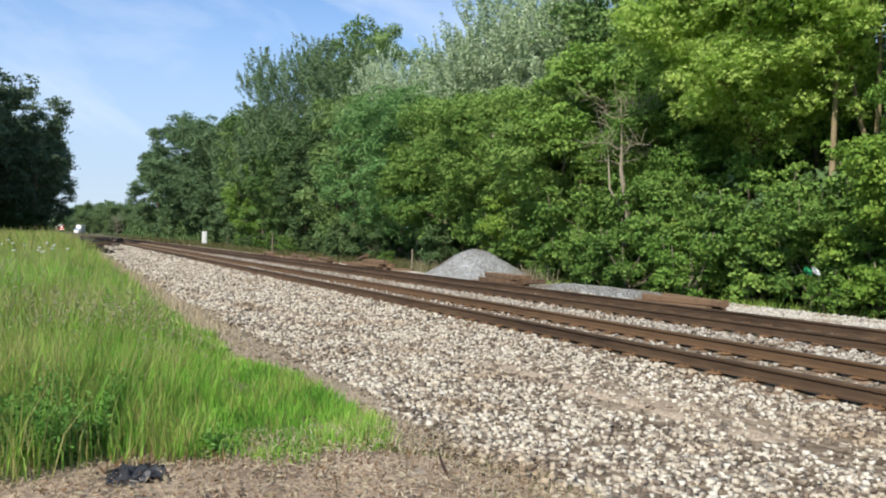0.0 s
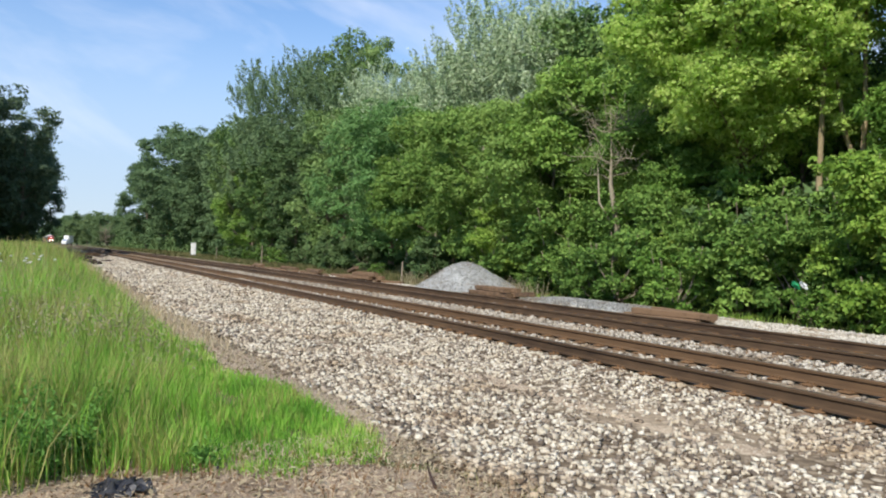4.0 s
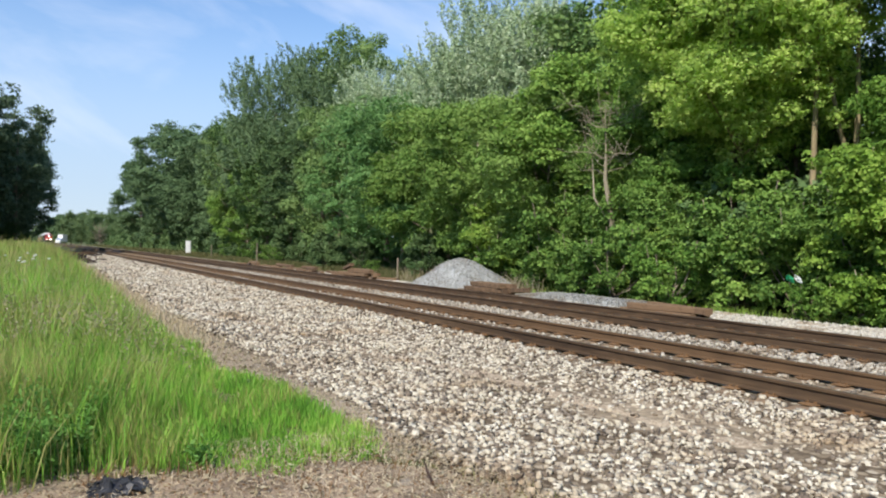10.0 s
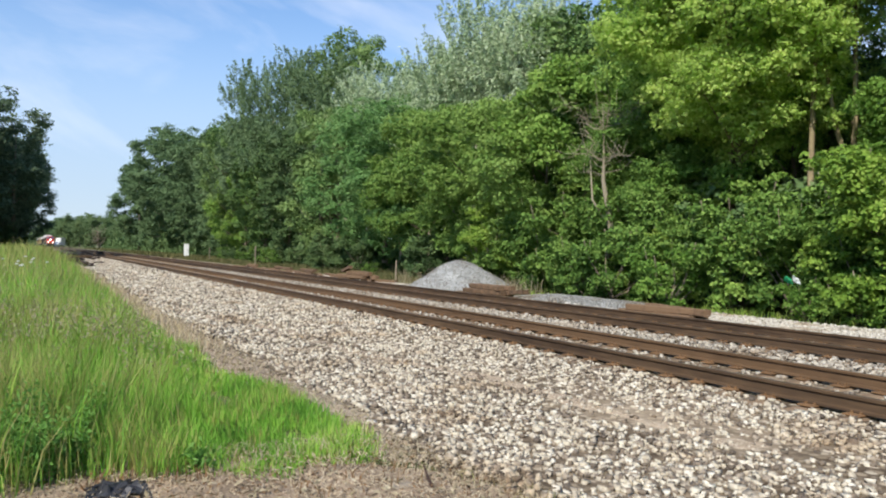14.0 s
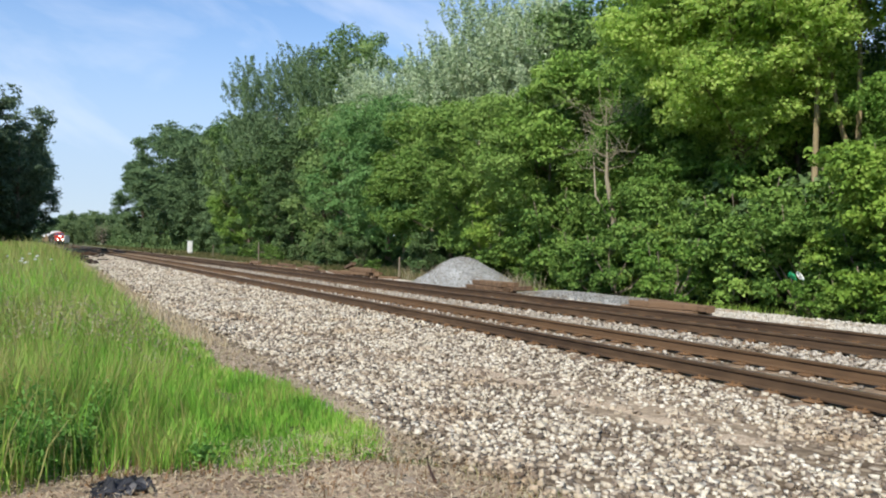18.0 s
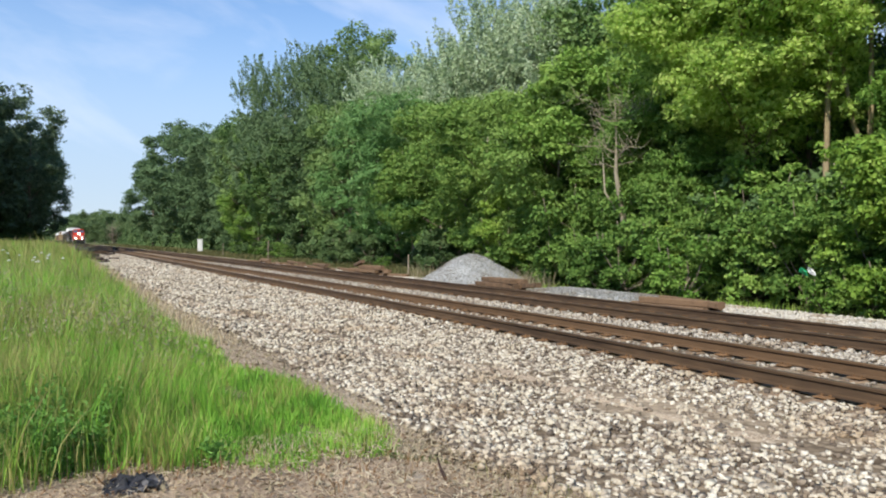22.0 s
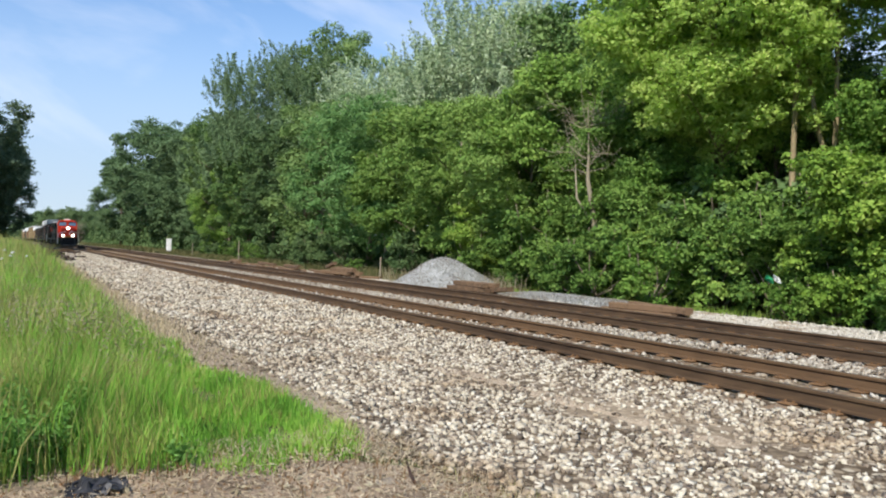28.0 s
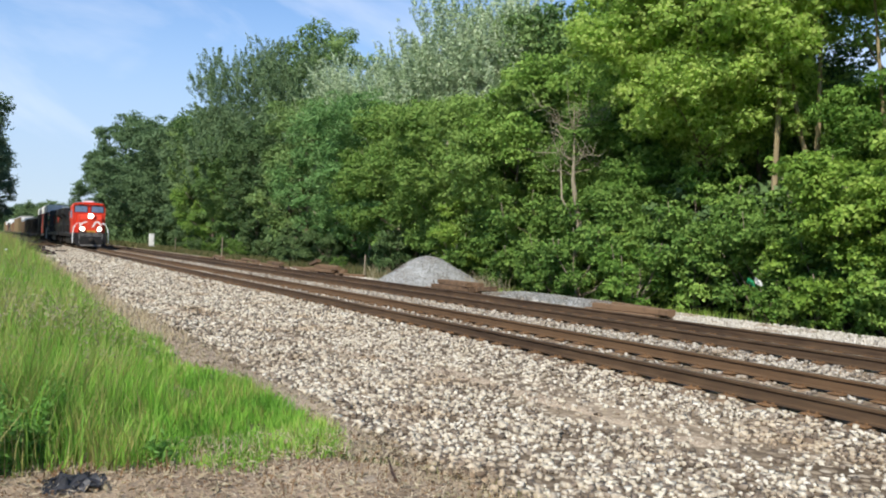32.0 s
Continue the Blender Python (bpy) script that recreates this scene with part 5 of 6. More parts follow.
# white umbels
for k in range(14):
    x, y = r_.gauss(-0.45, 0.4), r_.uniform(17, 25)
    f = tagged(new("wild_carrot"), "white wild carrot flower on a thin stem", "flower", group="wild carrot flowers")
    f.location = (x, y, float(height(x, y)))
    z = r_.uniform(0.9, 1.1)
    part("stem", Shape().tube([(0, 0, 0), (0.02, 0, z * 0.6), (0.03, 0.02, z)], [0.005, 0.004, 0.003], 4), WEED, f)
    s = Shape()
    for j in range(16):
        a, q = r_.uniform(0, 6.28), r_.uniform(0, 0.04)
        u = z - q * 0.5 + r_.uniform(-0.006, 0.006)
        s.block(0.03 + math.cos(a) * q - 0.009, 0.03 + math.cos(a) * q + 0.009, math.sin(a) * q - 0.009, math.sin(a) * q + 0.009, u - 0.012, u + 0.012, 0.004)
    tagged(part("umbel", s, PETAL, f), kind="stuff")

# ---------------------------------------------------------------- things beside the tracks
# the heap of crushed stone
mx_, my_ = np.meshgrid(np.linspace(-3.2, 3.2, 70), np.linspace(-3.9, 3.4, 76), indexing="ij")


def heap_height(u, w):
    """A rounded cone, longer towards its near end."""
    rad = np.hypot(u / 0.95, np.where(w < 0, w / 1.22, w / 1.0))
    h = 1.68 * (1 - rad / 2.65)
    return -np.log(np.exp(-7 * h) + np.exp(-7 * 1.36)) / 7 + 0.05 * wobble(u, w, 1.6) + 0.025 * wobble(u, w, 5.0)


hz_ = heap_height(mx_, my_)
ii = np.arange(mx_.size).reshape(mx_.shape)
q = [ii[:-1, :-1].ravel(), ii[1:, :-1].ravel(), ii[1:, 1:].ravel(), ii[:-1, 1:].ravel()]
PX, PY = 16.6, 28.0
heap = new("gravel_heap", solid_mesh("gravel_heap", np.stack([mx_, my_, hz_ - 0.05], -1).reshape(-1, 3), np.concatenate([np.stack([q[0], q[1], q[2]], 1), np.stack([q[0], q[2], q[3]], 1)]), PILE))
heap.location = (PX, PY, -0.12)
tagged(heap, "conical heap of grey crushed stone beside the far track", "gravel heap")
rng = np.random.default_rng(41)
u, w = rng.uniform(-2.6, 2.6, 11000), rng.uniform(-3.3, 2.7, 11000)
zz = heap_height(u, w)
k = zz > 0.03
u, w, zz = u[k], w[k], zz[k]
stones("crushed_stone", 42, u, w, zz - 0.055, np.full(len(u), 0.023), GREY_STONES, "grey crushed stones", heap)
# a low spread of the same stone
rng = np.random.default_rng(43)
u, w = rng.uniform(15.2, 17.6, 9000), rng.uniform(14.8, 23.5, 9000)
hh = 0.27 * np.clip(1 - ((u - 16.6) / 1.0) ** 2, 0, 1) * np.clip(1 - ((w - 19.0) / 4.4) ** 2, 0, 1) * (1 + 0.25 * wobble(u, w, 0.9))
k = hh > 0.02
stones("grey_spread_stones", 44, u[k], w[k], height(u[k], w[k]) + hh[k], np.full(k.sum(), 0.024), GREY_STONES, "low spread of grey crushed stone beside the far track")
sx_, sy_ = np.meshgrid(np.linspace(15.5, 17.7, 24), np.linspace(14.4, 23.6, 60), indexing="ij")
hh = 0.27 * np.clip(1 - ((sx_ - 16.6) / 1.0) ** 2, 0, 1) * np.clip(1 - ((sy_ - 19.0) / 4.4) ** 2, 0, 1) * (1 + 0.25 * wobble(sx_, sy_, 0.9))
ii = np.arange(sx_.size).reshape(sx_.shape)
q = [ii[:-1, :-1].ravel(), ii[1:, :-1].ravel(), ii[1:, 1:].ravel(), ii[:-1, 1:].ravel()]
tagged(new("grey_gravel_spread", solid_mesh("grey_gravel_spread", np.stack([sx_, sy_, height(sx_, sy_) + hh - 0.01], -1).reshape(-1, 3), np.concatenate([np.stack([q[0], q[1], q[2]], 1), np.stack([q[0], q[2], q[3]], 1)]), PILE)), "low spread of grey crushed stone", "gravel", kind="stuff")

LOOSE = [tie_mesh(50 + k, OLD_TIE, 2.55) for k in range(4)]
DARK_LOOSE = [tie_mesh(60 + k, CREOSOTE, 2.5) for k in range(4)]


def loose_tie(x, y, z, turn, tilt=0.0, dark=False, label="weathered brown wooden tie lying in a loose stack", group="stacked old ties"):
    ob = new("wooden_tie", (DARK_LOOSE if dark else LOOSE)[r_.randrange(4)])
    ob.matrix_world = pose(x, y, z + 0.17, r_.uniform(-2, 2), tilt, turn)
    return tagged(ob, label, "railway tie", group=group)


# three loose stacks beyond the far track
for cx, cy, rows_, spread in ((15.45, 14.3, (3, 2), 0.22), (15.1, 23.3, (4, 3, 2), 0.45), (15.6, 37.5, (4, 4, 3), 0.9)):
    for la, n_ in enumerate(rows_):
        for k in range(n_):
            loose_tie(cx - 0.45 + 0.3 * k + 0.13 * la + r_.uniform(-0.05, 0.05), cy + (0.35 - 0.35 * la if spread > 0.2 else 0.0) + r_.uniform(-spread, spread), -0.11 + 0.172 * la, 90 + r_.uniform(-6, 6) * (1 + la))
loose_tie(15.2, 22.0, 0.06, 84, 5)
loose_tie(14.7, 22.3, -0.11, 96)
loose_tie(15.9, 35.0, -0.11, 110)
loose_tie(15.3, 34.6, -0.05, 70, 9)
loose_tie(15.5, 38.6, 0.42, 78, 7)
# ties laid out along the far shoulder
for k in range(13):
    loose_tie(15.6 + r_.uniform(-0.5, 0.7), 41 + k * 1.9 + r_.uniform(-0.5, 0.5), -0.1, 90 + r_.uniform(-25, 25), label="weathered tie lying on the far shoulder")
for k in range(10):
    loose_tie(15.7 + r_.uniform(-0.4, 0.6), 43 + k * 2.2, 0.07 - 0.17 * (k % 3 == 0), 90 + r_.uniform(-12, 12), label="weathered tie lying on the far shoulder")
# the dark heap of ties on the camera's side, far up the line
HEAP = "heap of dark ties"
for k in range(46):
    layer = (0, 0, 1, 1, 2)[k % 5]
    loose_tie(3.5 + r_.uniform(-0.65, 0.65), 66.0 + k * 0.9, -0.06 + 0.165 * layer, 90 + r_.uniform(-45, 45), r_.uniform(-5, 5), dark=True, label="dark creosoted tie in a heap beside the near track", group=HEAP)
for k in range(9):
    loose_tie(3.25 + r_.uniform(-0.35, 0.35), 62.5 + k * 0.7, -0.06 + 0.165 * (k % 3), 90 + r_.uniform(-50, 50), r_.uniform(-6, 6), dark=True, label="dark creosoted tie in a heap beside the near track", group=HEAP)
for k in range(14):
    loose_tie(6.1 + r_.uniform(-0.4, 0.4), 92 + k * 2.3, -0.06 + 0.165 * (k % 2), 90 + r_.uniform(-25, 25), dark=True, label="dark creosoted tie in a heap beside the near track", group=HEAP)
loose_tie(3.9, 79.0, 0.5, 15, label="pale tie lying across the dark heap", group=HEAP)
loose_tie(4.1, 84.0, 0.5, 40, label="pale tie lying across the dark heap", group=HEAP)
part("tie_stub", Shape().block(-0.45, 0.45, -0.14, 0.14, 0, 0.24, 0.02), CREOSOTE, None).location = (5.3, 75.5, -0.1)
tagged(bpy.data.objects["tie_stub"], "short dark tie stub lying on the ballast", "railway tie")
# switch machine between the tracks
sw = tagged(new("switch_machine"), "low dark switch machine between the tracks", "switch machine")
sw.location = (10.75, 150.0, -0.05)
part("case", Shape().block(-0.45, 0.45, -0.9, 0.9, 0.05, 0.55, 0.05), UNDER, sw)
part("base", Shape().block(-0.6, 0.6, -1.1, 1.1, -0.05, 0.05, 0.01), CREOSOTE, sw)

# white relay cabinet on a stand
box = tagged(new("relay_cabinet"), "white metal signal relay cabinet on short legs", "cabinet")
box.location = (18.9, 108.0, -0.15)
box.rotation_euler = (0, 0, radians(-8))
part("body", Shape().block(-0.34, 0.34, -0.27, 0.27, 0.3, 1.98, 0.02), CABINET, box)
part("lid", Shape().block(-0.38, 0.38, -0.31, 0.31, 1.98, 2.06, 0.02), CABINET, box)
part("door", Shape().block(-0.29, 0.29, -0.30, -0.272, 0.4, 1.88, 0.008), CABINET, box)
part("door_handle", Shape().block(0.20, 0.24, -0.34, -0.30, 1.0, 1.2, 0.008), GREY_IRON, box)
for x in (-0.29, 0.29):
    for y in (-0.22, 0.22):
        part("leg", Shape().block(x - 0.03, x + 0.03, y - 0.03, y + 0.03, -0.05, 0.3, 0.004), GREY_IRON, box)
# thin posts of an old fence
for x, y, h_ in ((17.3, 65.0, 1.9), (17.6, 36.5, 1.15), (17.8, 87.0, 1.6)):
    p = part("fence_post", Shape().tube([(0, 0, -0.1), (0.01, 0.0, h_ * 0.5), (0.03, 0.02, h_)], [0.055, 0.05, 0.045], 8), BARK, None)
    p.location = (x, y, -0.12)
    tagged(p, "grey weathered fence post before the wood", "fence post", group="old fence posts")

# white box truck standing far up the line
truck = tagged(new("white_truck"), "white box truck parked far up the line", "truck")
truck.location = (10.6, 400.0, -0.1)
truck.rotation_euler = (0, 0, radians(62))
part("box", Shape().block(-1.2, 3.4, -1.2, 1.2, 1.05, 4.6, 0.06), WHITE, truck)
part("chassis", Shape().block(-3.6, 3.4, -0.5, 0.5, 0.65, 1.05, 0.04), UNDER, truck)
cab_ = part("cab", Shape().prism([(-3.7, 0.6), (-1.25, 0.6), (-1.25, 2.9), (-2.4, 2.9), (-2.9, 1.95), (-3.7, 1.8)], "y", -1.1, 1.1), WHITE, truck)
part("windscreen", Shape().prism([(-2.86, 2.03), (-2.82, 2.0), (-2.42, 2.78), (-2.46, 2.81)], "y", -0.95, 0.95), GLASS, cab_)
for x in (-2.7, 2.0):
    for y in (-1.0, 1.0):
        part("wheel", Shape().tube([(x, y - 0.14, 0.45), (x, y + 0.14, 0.45)], [0.45, 0.45], 14), RUBBER, truck)

# crumpled black plastic on the earth
rng = np.random.default_rng(91)
s = Shape()
m_ = 14
v = []
for i in range(m_):
    for j in range(m_):
        u, w = i / (m_ - 1) - 0.5, j / (m_ - 1) - 0.5
        v.append((u * 0.36 + rng.normal(0, 0.012), w * 0.25 + rng.normal(0, 0.012), max(0.0, 0.06 * (1 - (2 * u) ** 2) * (1 - (2 * w) ** 2) + abs(rng.normal(0, 0.022)))))
s.add(v, [(i * m_ + j, (i + 1) * m_ + j, (i + 1) * m_ + j + 1, i * m_ + j + 1) for i in range(m_ - 1) for j in range(m_ - 1)])
rag = part("plastic_rag", s, TARP, None)
rag.location = (0.45, 4.98, float(height(0.45, 4.98)) + 0.012)
tagged(rag, "crumpled black plastic lying on dry earth", "plastic rag")
stick = part("stick", Shape().tube([(0, 0, 0), (-0.03, 0.03, 0.09), (-0.05, 0.05, 0.17)], [0.012, 0.010, 0.005], 6), CREOSOTE, None)
stick.location = (2.47, 4.5, float(height(2.47, 4.5)) + 0.01)
tagged(stick, "short dark stick standing in dry earth", "stick")
pale = part("flat_stone", Shape().block(-0.075, 0.075, -0.05, 0.05, 0, 0.035, 0.015), STONES, None)
pale.location = (2.25, 4.55, float(height(2.25, 4.55)) + 0.01)
tagged(pale, "flat pale stone on dry earth", "stone")
# green and white plastic caught in the shrubs
rng = np.random.default_rng(92)
for nm, mt, x0, lab in (("green_sheet", GREEN_SHEET, 0.0, "scrap of green plastic caught in the shrubs"), ("white_sheet", WHITE, 0.28, "scrap of white plastic caught in the shrubs")):
    s = Shape()
    v = [(x0 * 0.75 + i * 0.045 + rng.normal(0, 0.012), 0.05 * math.sin(i + j) + rng.normal(0, 0.015), j * 0.035 - 0.03 * i) for i in range(5) for j in range(5)]
    s.add(v, [(i * 5 + j, (i + 1) * 5 + j, (i + 1) * 5 + j + 1, i * 5 + j + 1) for i in range(4) for j in range(4)])
    ob = part(nm, s, mt, None)
    ob.location = (17.5, 12.35, 1.0)
    ob.rotation_euler = (0, 0, radians(-30))
    tagged(ob, lab, "plastic scrap")


# ---------------------------------------------------------------- the train
def wheelset(y, parent):
    for x in (-0.72, 0.72):
        part("wheel", Shape().tube([(x - 0.06, y, 0.5), (x + 0.06, y, 0.5)], [0.5, 0.47], 18), UNDER, parent)


def bogie(yc, axles, parent):
    b = part("truck", Shape().block(-1.12, -0.88, yc - 0.95 * axles, yc + 0.95 * axles, 0.45, 0.95, 0.06).block(0.88, 1.12, yc - 0.95 * axles, yc + 0.95 * axles, 0.45, 0.95, 0.06).block(-0.9, 0.9, yc - 0.4, yc + 0.4, 0.55, 0.9, 0.03), UNDER, parent)
    for k in range(axles):
        wheelset(yc + (k - (axles - 1) / 2) * 1.75, b)
    return b


def locomotive(label):
    """Diesel locomotive: nose towards its -y, rails at z 0."""
    t = tagged(new("locomotive"), label, "locomotive", group="train")
    part("frame", Shape().block(-1.58, 1.58, 0.75, 21.6, 1.15, 1.55, 0.04), BLACK, t)
    part("pilot", Shape().prism([(-1.58, 1.6), (-1.58, 0.5), (-1.1, 0.16), (1.1, 0.16), (1.58, 0.5), (1.58, 1.6)], "y", 0.45, 0.8).prism([(-1.2, 0.95), (-1.0, 0.2), (1.0, 0.2), (1.2, 0.95)], "y", 0.3, 0.5), BLACK, t, "black pilot with plough")
    part("plough_edge", Shape().block(-1.0, 1.0, 0.26, 0.30, 0.2, 0.34, 0.01).block(-1.15, -1.05, 0.40, 0.46, 0.4, 1.5, 0.01).block(1.05, 1.15, 0.40, 0.46, 0.4, 1.5, 0.01), GREY_IRON, t, "grey worn plough edge")
    for x in (-0.62, -0.4, 0.4, 0.62):
        part("air_hose", Shape().tube([(x, 0.42, 1.0), (x, 0.3, 0.75), (x * 0.9, 0.3, 0.5)], [0.03, 0.03, 0.03], 6), UNDER, t)
    part("anticlimber", Shape().block(-1.05, 1.05, 0.45, 0.8, 1.15, 1.62, 0.05), GREY_IRON, t)
    part("coupler", Shape().block(-0.16, 0.16, -0.1, 0.5, 0.72, 1.02, 0.04), UNDER, t)
    for sx_ in (-1, 1):
        st = Shape()
        for k in range(4):
            st.block(sx_ * 1.32 - 0.2, sx_ * 1.32 + 0.2, 0.72, 0.98, 0.35 + 0.3 * k, 0.39 + 0.3 * k, 0.005)
        part("step", st, GREY_IRON, t)
        part("stair_edge", Shape().tube([(sx_ * 1.72, 0.62, 0.5), (sx_ * 1.72, 0.62, 1.5), (sx_ * 1.64, 0.66, 2.1), (sx_ * 1.4, 0.7, 2.55), (sx_ * 1.0, 0.74, 2.62)], [0.055] * 5, 6), WHITE, t, "white painted handrail")
        part("handrail", Shape().tube([(sx_ * 1.5, 5.3, 2.5), (sx_ * 1.5, 20.8, 2.5)], [0.025, 0.025], 6), BLACK, t)
        for k in range(8):
            part("stanchion", Shape().tube([(sx_ * 1.5, 5.6 + 2.1 * k, 1.5), (sx_ * 1.5, 5.6 + 2.1 * k, 2.5)], [0.02, 0.02], 6), BLACK, t)
    nose = part("nose", Shape().prism([(0.95, 1.55), (0.95, 3.05), (1.25, 3.45), (2.7, 3.6), (2.7, 1.55)], "x", -1.12, 1.12), RED, t, "red-orange short nose")
    part("nose_stripe", Shape().prism([(-1.12, 2.15), (-1.12, 2.32), (-0.85, 2.66), (-0.5, 2.82), (-0.3, 2.82), (-0.3, 2.70), (-0.5, 2.68), (-0.78, 2.54), (-1.0, 2.2)], "y", 0.925, 0.948), WHITE, nose, "curved white stripe")
    part("nose_stripe", Shape().prism([(0.10, 2.2), (0.26, 2.2), (0.55, 2.72), (0.72, 2.72), (0.98, 2.3), (1.1, 2.3), (0.82, 2.84), (0.46, 2.84)], "y", 0.925, 0.948), WHITE, nose, "arched white stripe")
    part("warning_panel", Shape().block(-0.42, 0.42, 0.55, 0.90, 1.64, 1.84, 0.02), YELLOW, t, "yellow panel above the coupler")
    cab = part("cab", Shape().prism([(-1.6, 1.55), (1.6, 1.55), (1.6, 4.42), (1.36, 4.8), (0.5, 4.92), (-0.5, 4.92), (-1.36, 4.8), (-1.6, 4.42)], "y", 2.4, 5.3), RED, t, "red-orange cab")
    for x in (-0.80, 0.80):
        w = part("front_window", Shape().prism([(x - 0.60, 3.84), (x + 0.60, 3.84), (x + 0.56, 4.46), (x - 0.56, 4.46)], "y", 2.36, 2.392), GLASS, cab)
        part("window_frame", Shape().block(x - 0.66, x + 0.66, 2.38, 2.398, 3.78, 3.84, 0.006).block(x - 0.62, x + 0.62, 2.38, 2.398, 4.46, 4.53, 0.006).block(x - 0.67, x - 0.6, 2.38, 2.398, 3.8, 4.5, 0.006).block(x + 0.6, x + 0.67, 2.38, 2.398, 3.8, 4.5, 0.006), BLACK, w)
        part("wiper", Shape().tube([(x, 2.35, 4.42), (x + 0.18, 2.34, 3.95)], [0.012, 0.008], 5), BLACK, w)
    part("visor", Shape().block(-1.42, 1.42, 2.28, 2.42, 4.64, 4.72, 0.02), RED, cab, "red visor over the windows")
    for x in (-1, 1):
        part("side_window", Shape().block(x * 1.61 - 0.012, x * 1.61 + 0.012, 3.2, 4.7, 3.2, 4.0, 0.005), GLASS, cab)
        part("number_board", Shape().block(x * 0.75 - 0.26, x * 0.75 + 0.26, 2.34, 2.395, 4.545, 4.635, 0.01), BLACK, cab)
    part("horn", Shape().block(-0.5, 0.5, 3.2, 4.5, 4.9, 5.12, 0.06), WHITE, cab, "white roof unit")
    part("top_headlight", Shape().tube([(0, 0.93, 3.38), (0, 0.80, 3.38)], [0.25, 0.25], 20), LAMP, t, "lit pair of nose headlights")
    part("light_housing", Shape().block(-0.36, 0.36, 0.90, 1.3, 3.02, 3.7, 0.06), RED, t)
    for x in (-0.82, 0.82):
        part("ditch_light", Shape().tube([(x, 0.62, 2.0), (x, 0.5, 2.0)], [0.21, 0.21], 18), LAMP, t, "lit ditch light")
        part("ditch_bracket", Shape().block(x - 0.2, x + 0.2, 0.63, 0.85, 1.58, 2.22, 0.03), BLACK, t)
    hood = part("hood", Shape().prism([(-0.98, 1.55), (0.98, 1.55), (0.98, 4.1), (0.7, 4.4), (-0.7, 4.4), (-0.98, 4.1)], "y", 5.3, 16.2), BLACK, t, "long black engine hood")
    part("radiator", Shape().prism([(-1.0, 1.55), (1.0, 1.55), (1.0, 3.5), (1.48, 3.9), (1.48, 4.6), (-1.48, 4.6), (-1.48, 3.9), (-1.0, 3.5)], "y", 16.2, 20.9), BLACK, t, "overhanging black radiator section")
    for x in (-1, 1):
        part("hood_panel", Shape().block(x * 0.995 - 0.012, x * 0.995 + 0.012, 5.4, 6.3, 2.9, 3.9, 0.005), RED, hood, "red hood panel")
        part("hood_panel", Shape().block(x * 0.995 - 0.012, x * 0.995 + 0.012, 12.6, 13.6, 3.0, 3.9, 0.005), RED, hood, "red hood panel")
        for k in range(6):
            part("hood_door", Shape().block(x * 0.99 - 0.012, x * 0.99 + 0.012, 7.7 + 0.8 * k, 8.4 + 0.8 * k, 1.9, 3.6, 0.004), BLACK, hood)
    part("exhaust", Shape().block(-0.5, 0.5, 9.5, 11.0, 4.4, 4.6, 0.05), UNDER, hood)
    part("fuel_tank", Shape().block(-1.35, 1.35, 8.2, 14.0, 0.35, 1.15, 0.15), BLACK, t)
    bogie(4.6, 3, t)
    bogie(17.8, 3, t)
    return t


def freight_car(length, tall, side, roof, end, label, ribs=14, band=None, crest=0.37):
    t = tagged(new("freight_car"), label, "freight car", group="train")
    a, b = 0.6, length - 0.6
    body = part("body", Shape().block(-1.5, 1.5, a, b, 1.15, tall - crest, 0.04), side, t)
    part("roof", Shape().prism([(-1.56, tall - crest - 0.02), (1.56, tall - crest - 0.02), (1.56, tall - 0.37), (1.35, tall - 0.05), (0.5, tall), (-0.5, tall), (-1.35, tall - 0.05), (-1.56, tall - 0.37)], "y", a - 0.05, b + 0.05), roof, t)
    for y in (a, b):
        e = part("end_panel", Shape().block(-1.46, 1.46, y - 0.05, y + 0.05, 1.25, tall - crest - 0.03, 0.02), end, t)
        s = Shape()
        for k in range(5):
            s.block(-1.4, 1.4, y - 0.09, y + 0.09, 1.5 + k * (tall - 2.2) / 5, 1.62 + k * (tall - 2.2) / 5, 0.02)
        part("end_rib", s, end, e)
    for x in (-1, 1):
        for k in range(ribs):
            y = a + 0.3 + (b - a - 0.6) * k / (ribs - 1)
            part("side_post", Shape().block(x * 1.53 - 0.03, x * 1.53 + 0.03, y - 0.06, y + 0.06, 1.2, tall - crest - 0.03, 0.01), side, body)
        if band:
            part("side_band", Shape().block(x * 1.51 - 0.015, x * 1.51 + 0.015, length * 0.42, length * 0.58, 1.3, tall - 0.6, 0.005), band, body)
        part("sill", Shape().block(x * 1.4 - 0.08, x * 1.4 + 0.08, a, b, 0.85, 1.15, 0.02), UNDER, t)
    part("coupler", Shape().block(-0.15, 0.15, -0.1, a, 0.72, 1.0, 0.03).block(-0.15, 0.15, b, length + 0.1, 0.72, 1.0, 0.03), UNDER, t)
    bogie(3.0, 2, t)
    bogie(length - 3.0, 2, t)
    return t


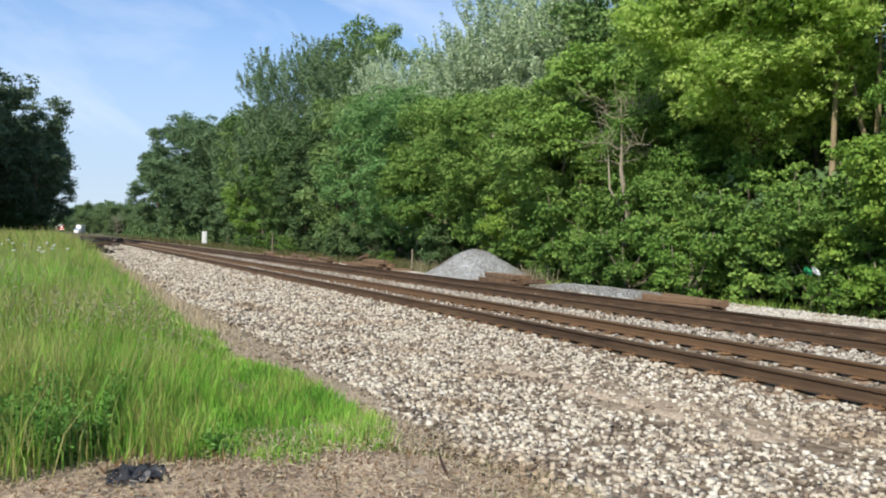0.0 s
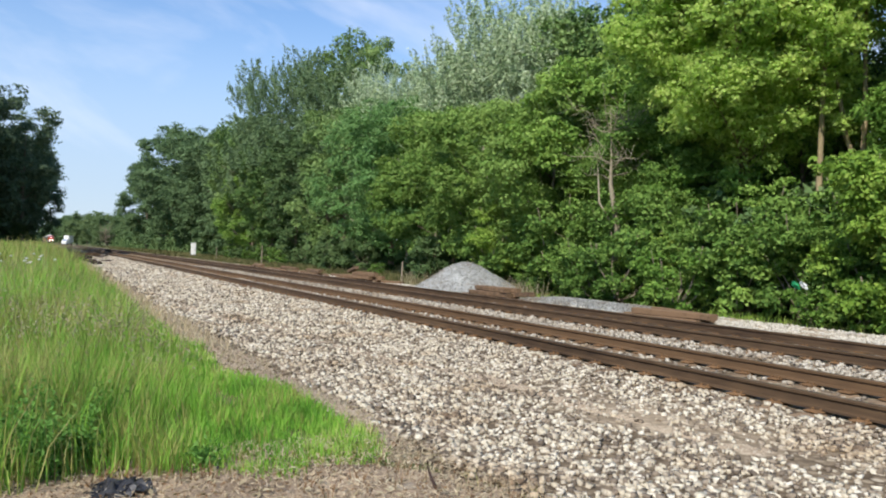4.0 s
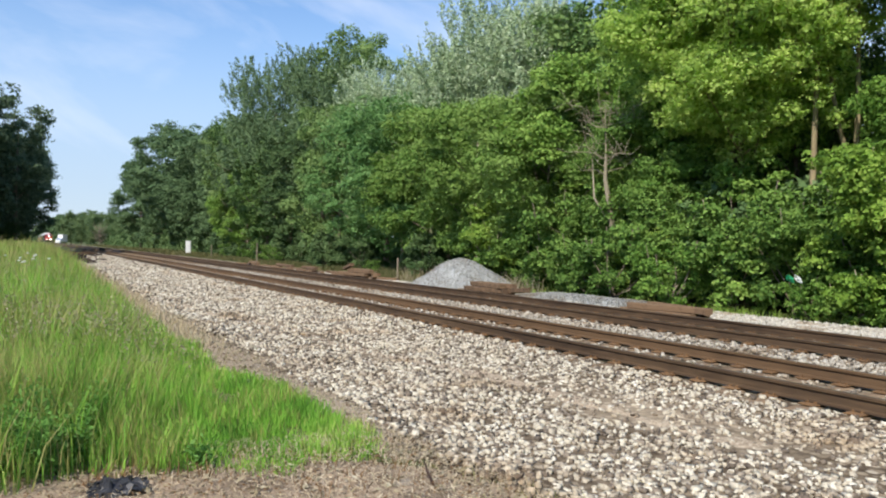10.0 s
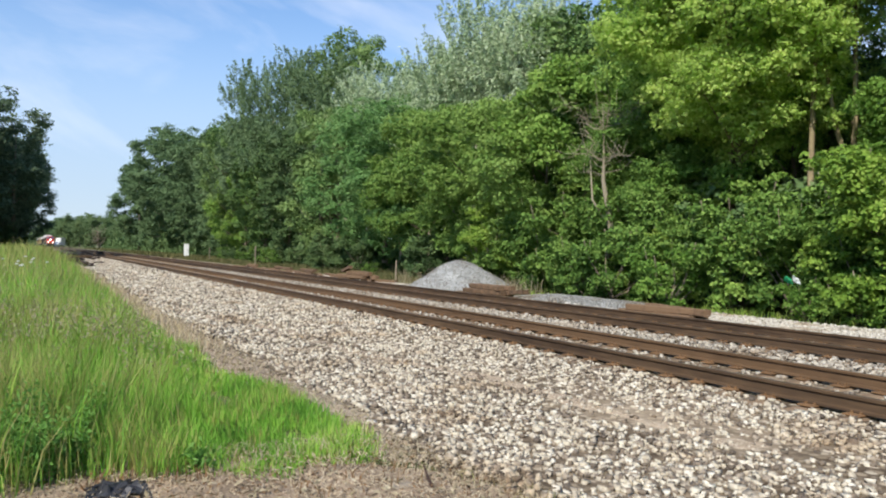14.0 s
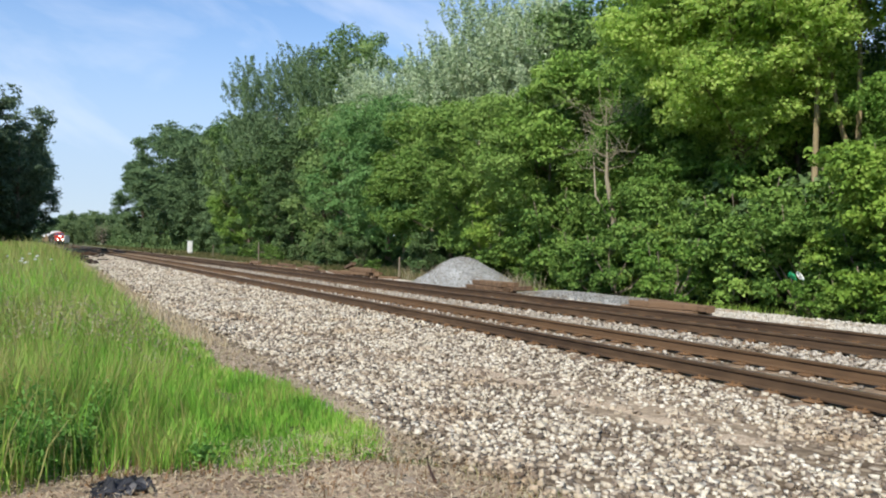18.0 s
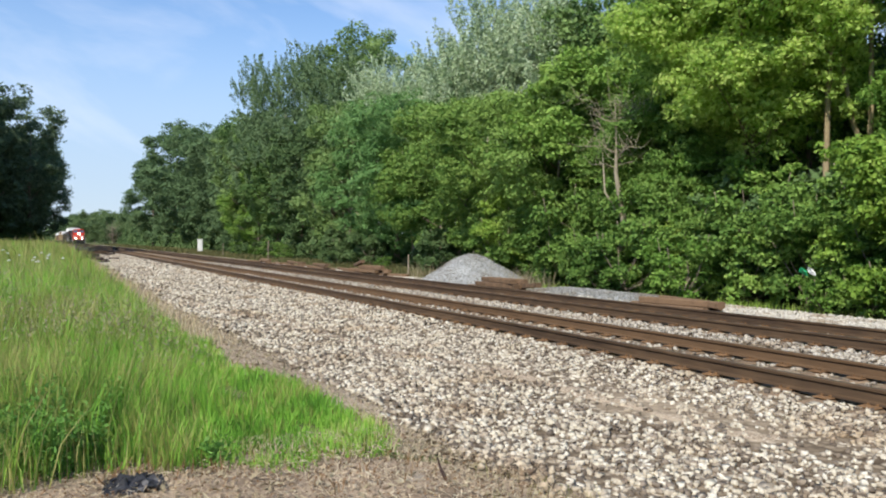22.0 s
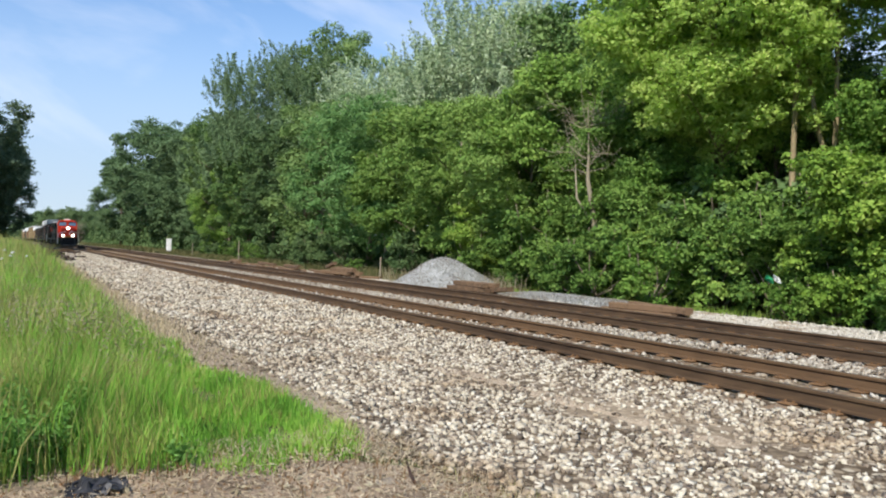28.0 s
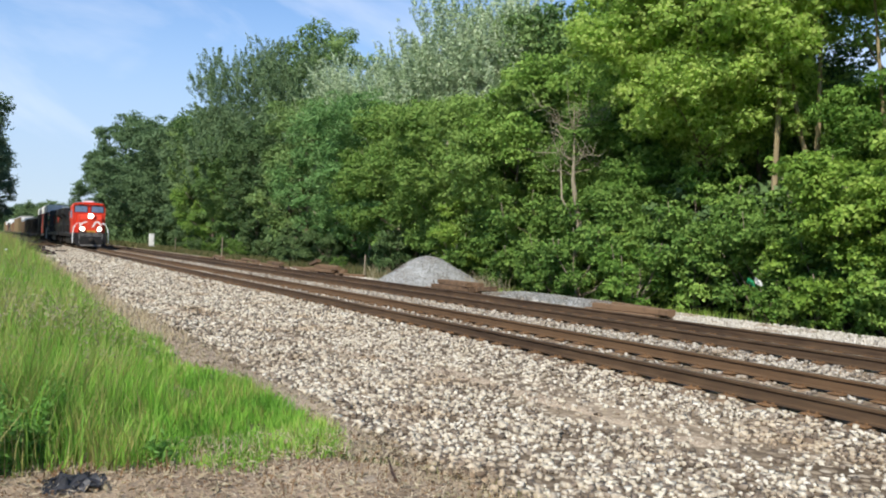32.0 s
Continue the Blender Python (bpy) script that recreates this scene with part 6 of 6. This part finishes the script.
HIDE = Matrix.Translation((TRACK_NEAR, 700, RAIL_Z))
lead = locomotive("red-orange and black diesel locomotive with lit headlamps, leading the train")
second = copy_thing(lead, HIDE)
tagged(second, "second red and black diesel locomotive coupled behind the first")
for ob in second.children:
    if ob.name.split(".")[0] in ("top_headlight", "ditch_light"):
        ob.data = ob.data.copy()
        ob.data.materials[0] = GLASS
        tagged(ob, "unlit headlamp")
    # red cab turned black: the shade lying on it is put into the paint
    if ob.name.split(".")[0] == "cab":
        ob.data = ob.data.copy()
        ob.data.materials[0] = BLACK
        tagged(ob, "cab drawn black for the shade on it, with a red side panel")
        for x in (-1, 1):
            part("side_panel", Shape().block(x * 1.605 - 0.012, x * 1.605 + 0.012, 2.5, 4.0, 2.6, 3.15, 0.005).block(x * 1.605 - 0.012, x * 1.605 + 0.012, 2.5, 5.2, 4.02, 4.28, 0.005), RED, ob, "red side panel")
rack = freight_car(27.4, 5.9, DARK_GREEN, WHITE, BLACK, "tall dark-sided freight car with a white upper band", 22, RED, 1.25)
tan_car = freight_car(20.0, 4.9, TAN, WHITE, RED, "tan boxcar with white top band and red end", 14, RED, 0.9)
brown_car = freight_car(17.5, 4.6, BROWN, UNDER, BROWN, "rusty brown boxcar with dark roof", 12)
dark_car = freight_car(17.5, 4.5, UNDER, DARK_GREEN, BLACK, "dark grimy hopper car", 12)
grey_rack = freight_car(27.4, 5.75, TAN, GALV, WHITE, "tall tan freight car with galvanised roof", 22)
TRAIN = [(lead, 22.4), (second, 22.4), (rack, 27.6)]
for src, ln in ((dark_car, 17.7), (dark_car, 17.7), (dark_car, 17.7), (tan_car, 20.2), (grey_rack, 27.6), (grey_rack, 27.6), (brown_car, 17.7), (tan_car, 20.2), (rack, 27.6), (brown_car, 17.7), (tan_car, 20.2), (grey_rack, 27.6)):
    first = all(src is not o for o, _ in TRAIN)
    TRAIN.append((src if first else copy_thing(src, HIDE), ln))


def motions():
    """The train runs in along the near track at an even pace."""
    offset = 0.0
    for thing, ln in TRAIN:
        rows = []
        for k in range(0, 17):
            t = 2.0 * k
            y = 84.9 + 16.5 * (32.0 - t) + offset
            x0, x1 = bend(y), bend(y + ln)
            rows.append((t, pose(TRACK_NEAR + x0, y, RAIL_Z, 0, 0, math.degrees(math.atan2(x0 - x1, ln)))))
        if thing is second:
            rows = [(t, m @ pose(0, ln - 0.2, 0, 0, 0, 180)) for t, m in rows]
        walk(thing, rows)
        offset += ln


motions()
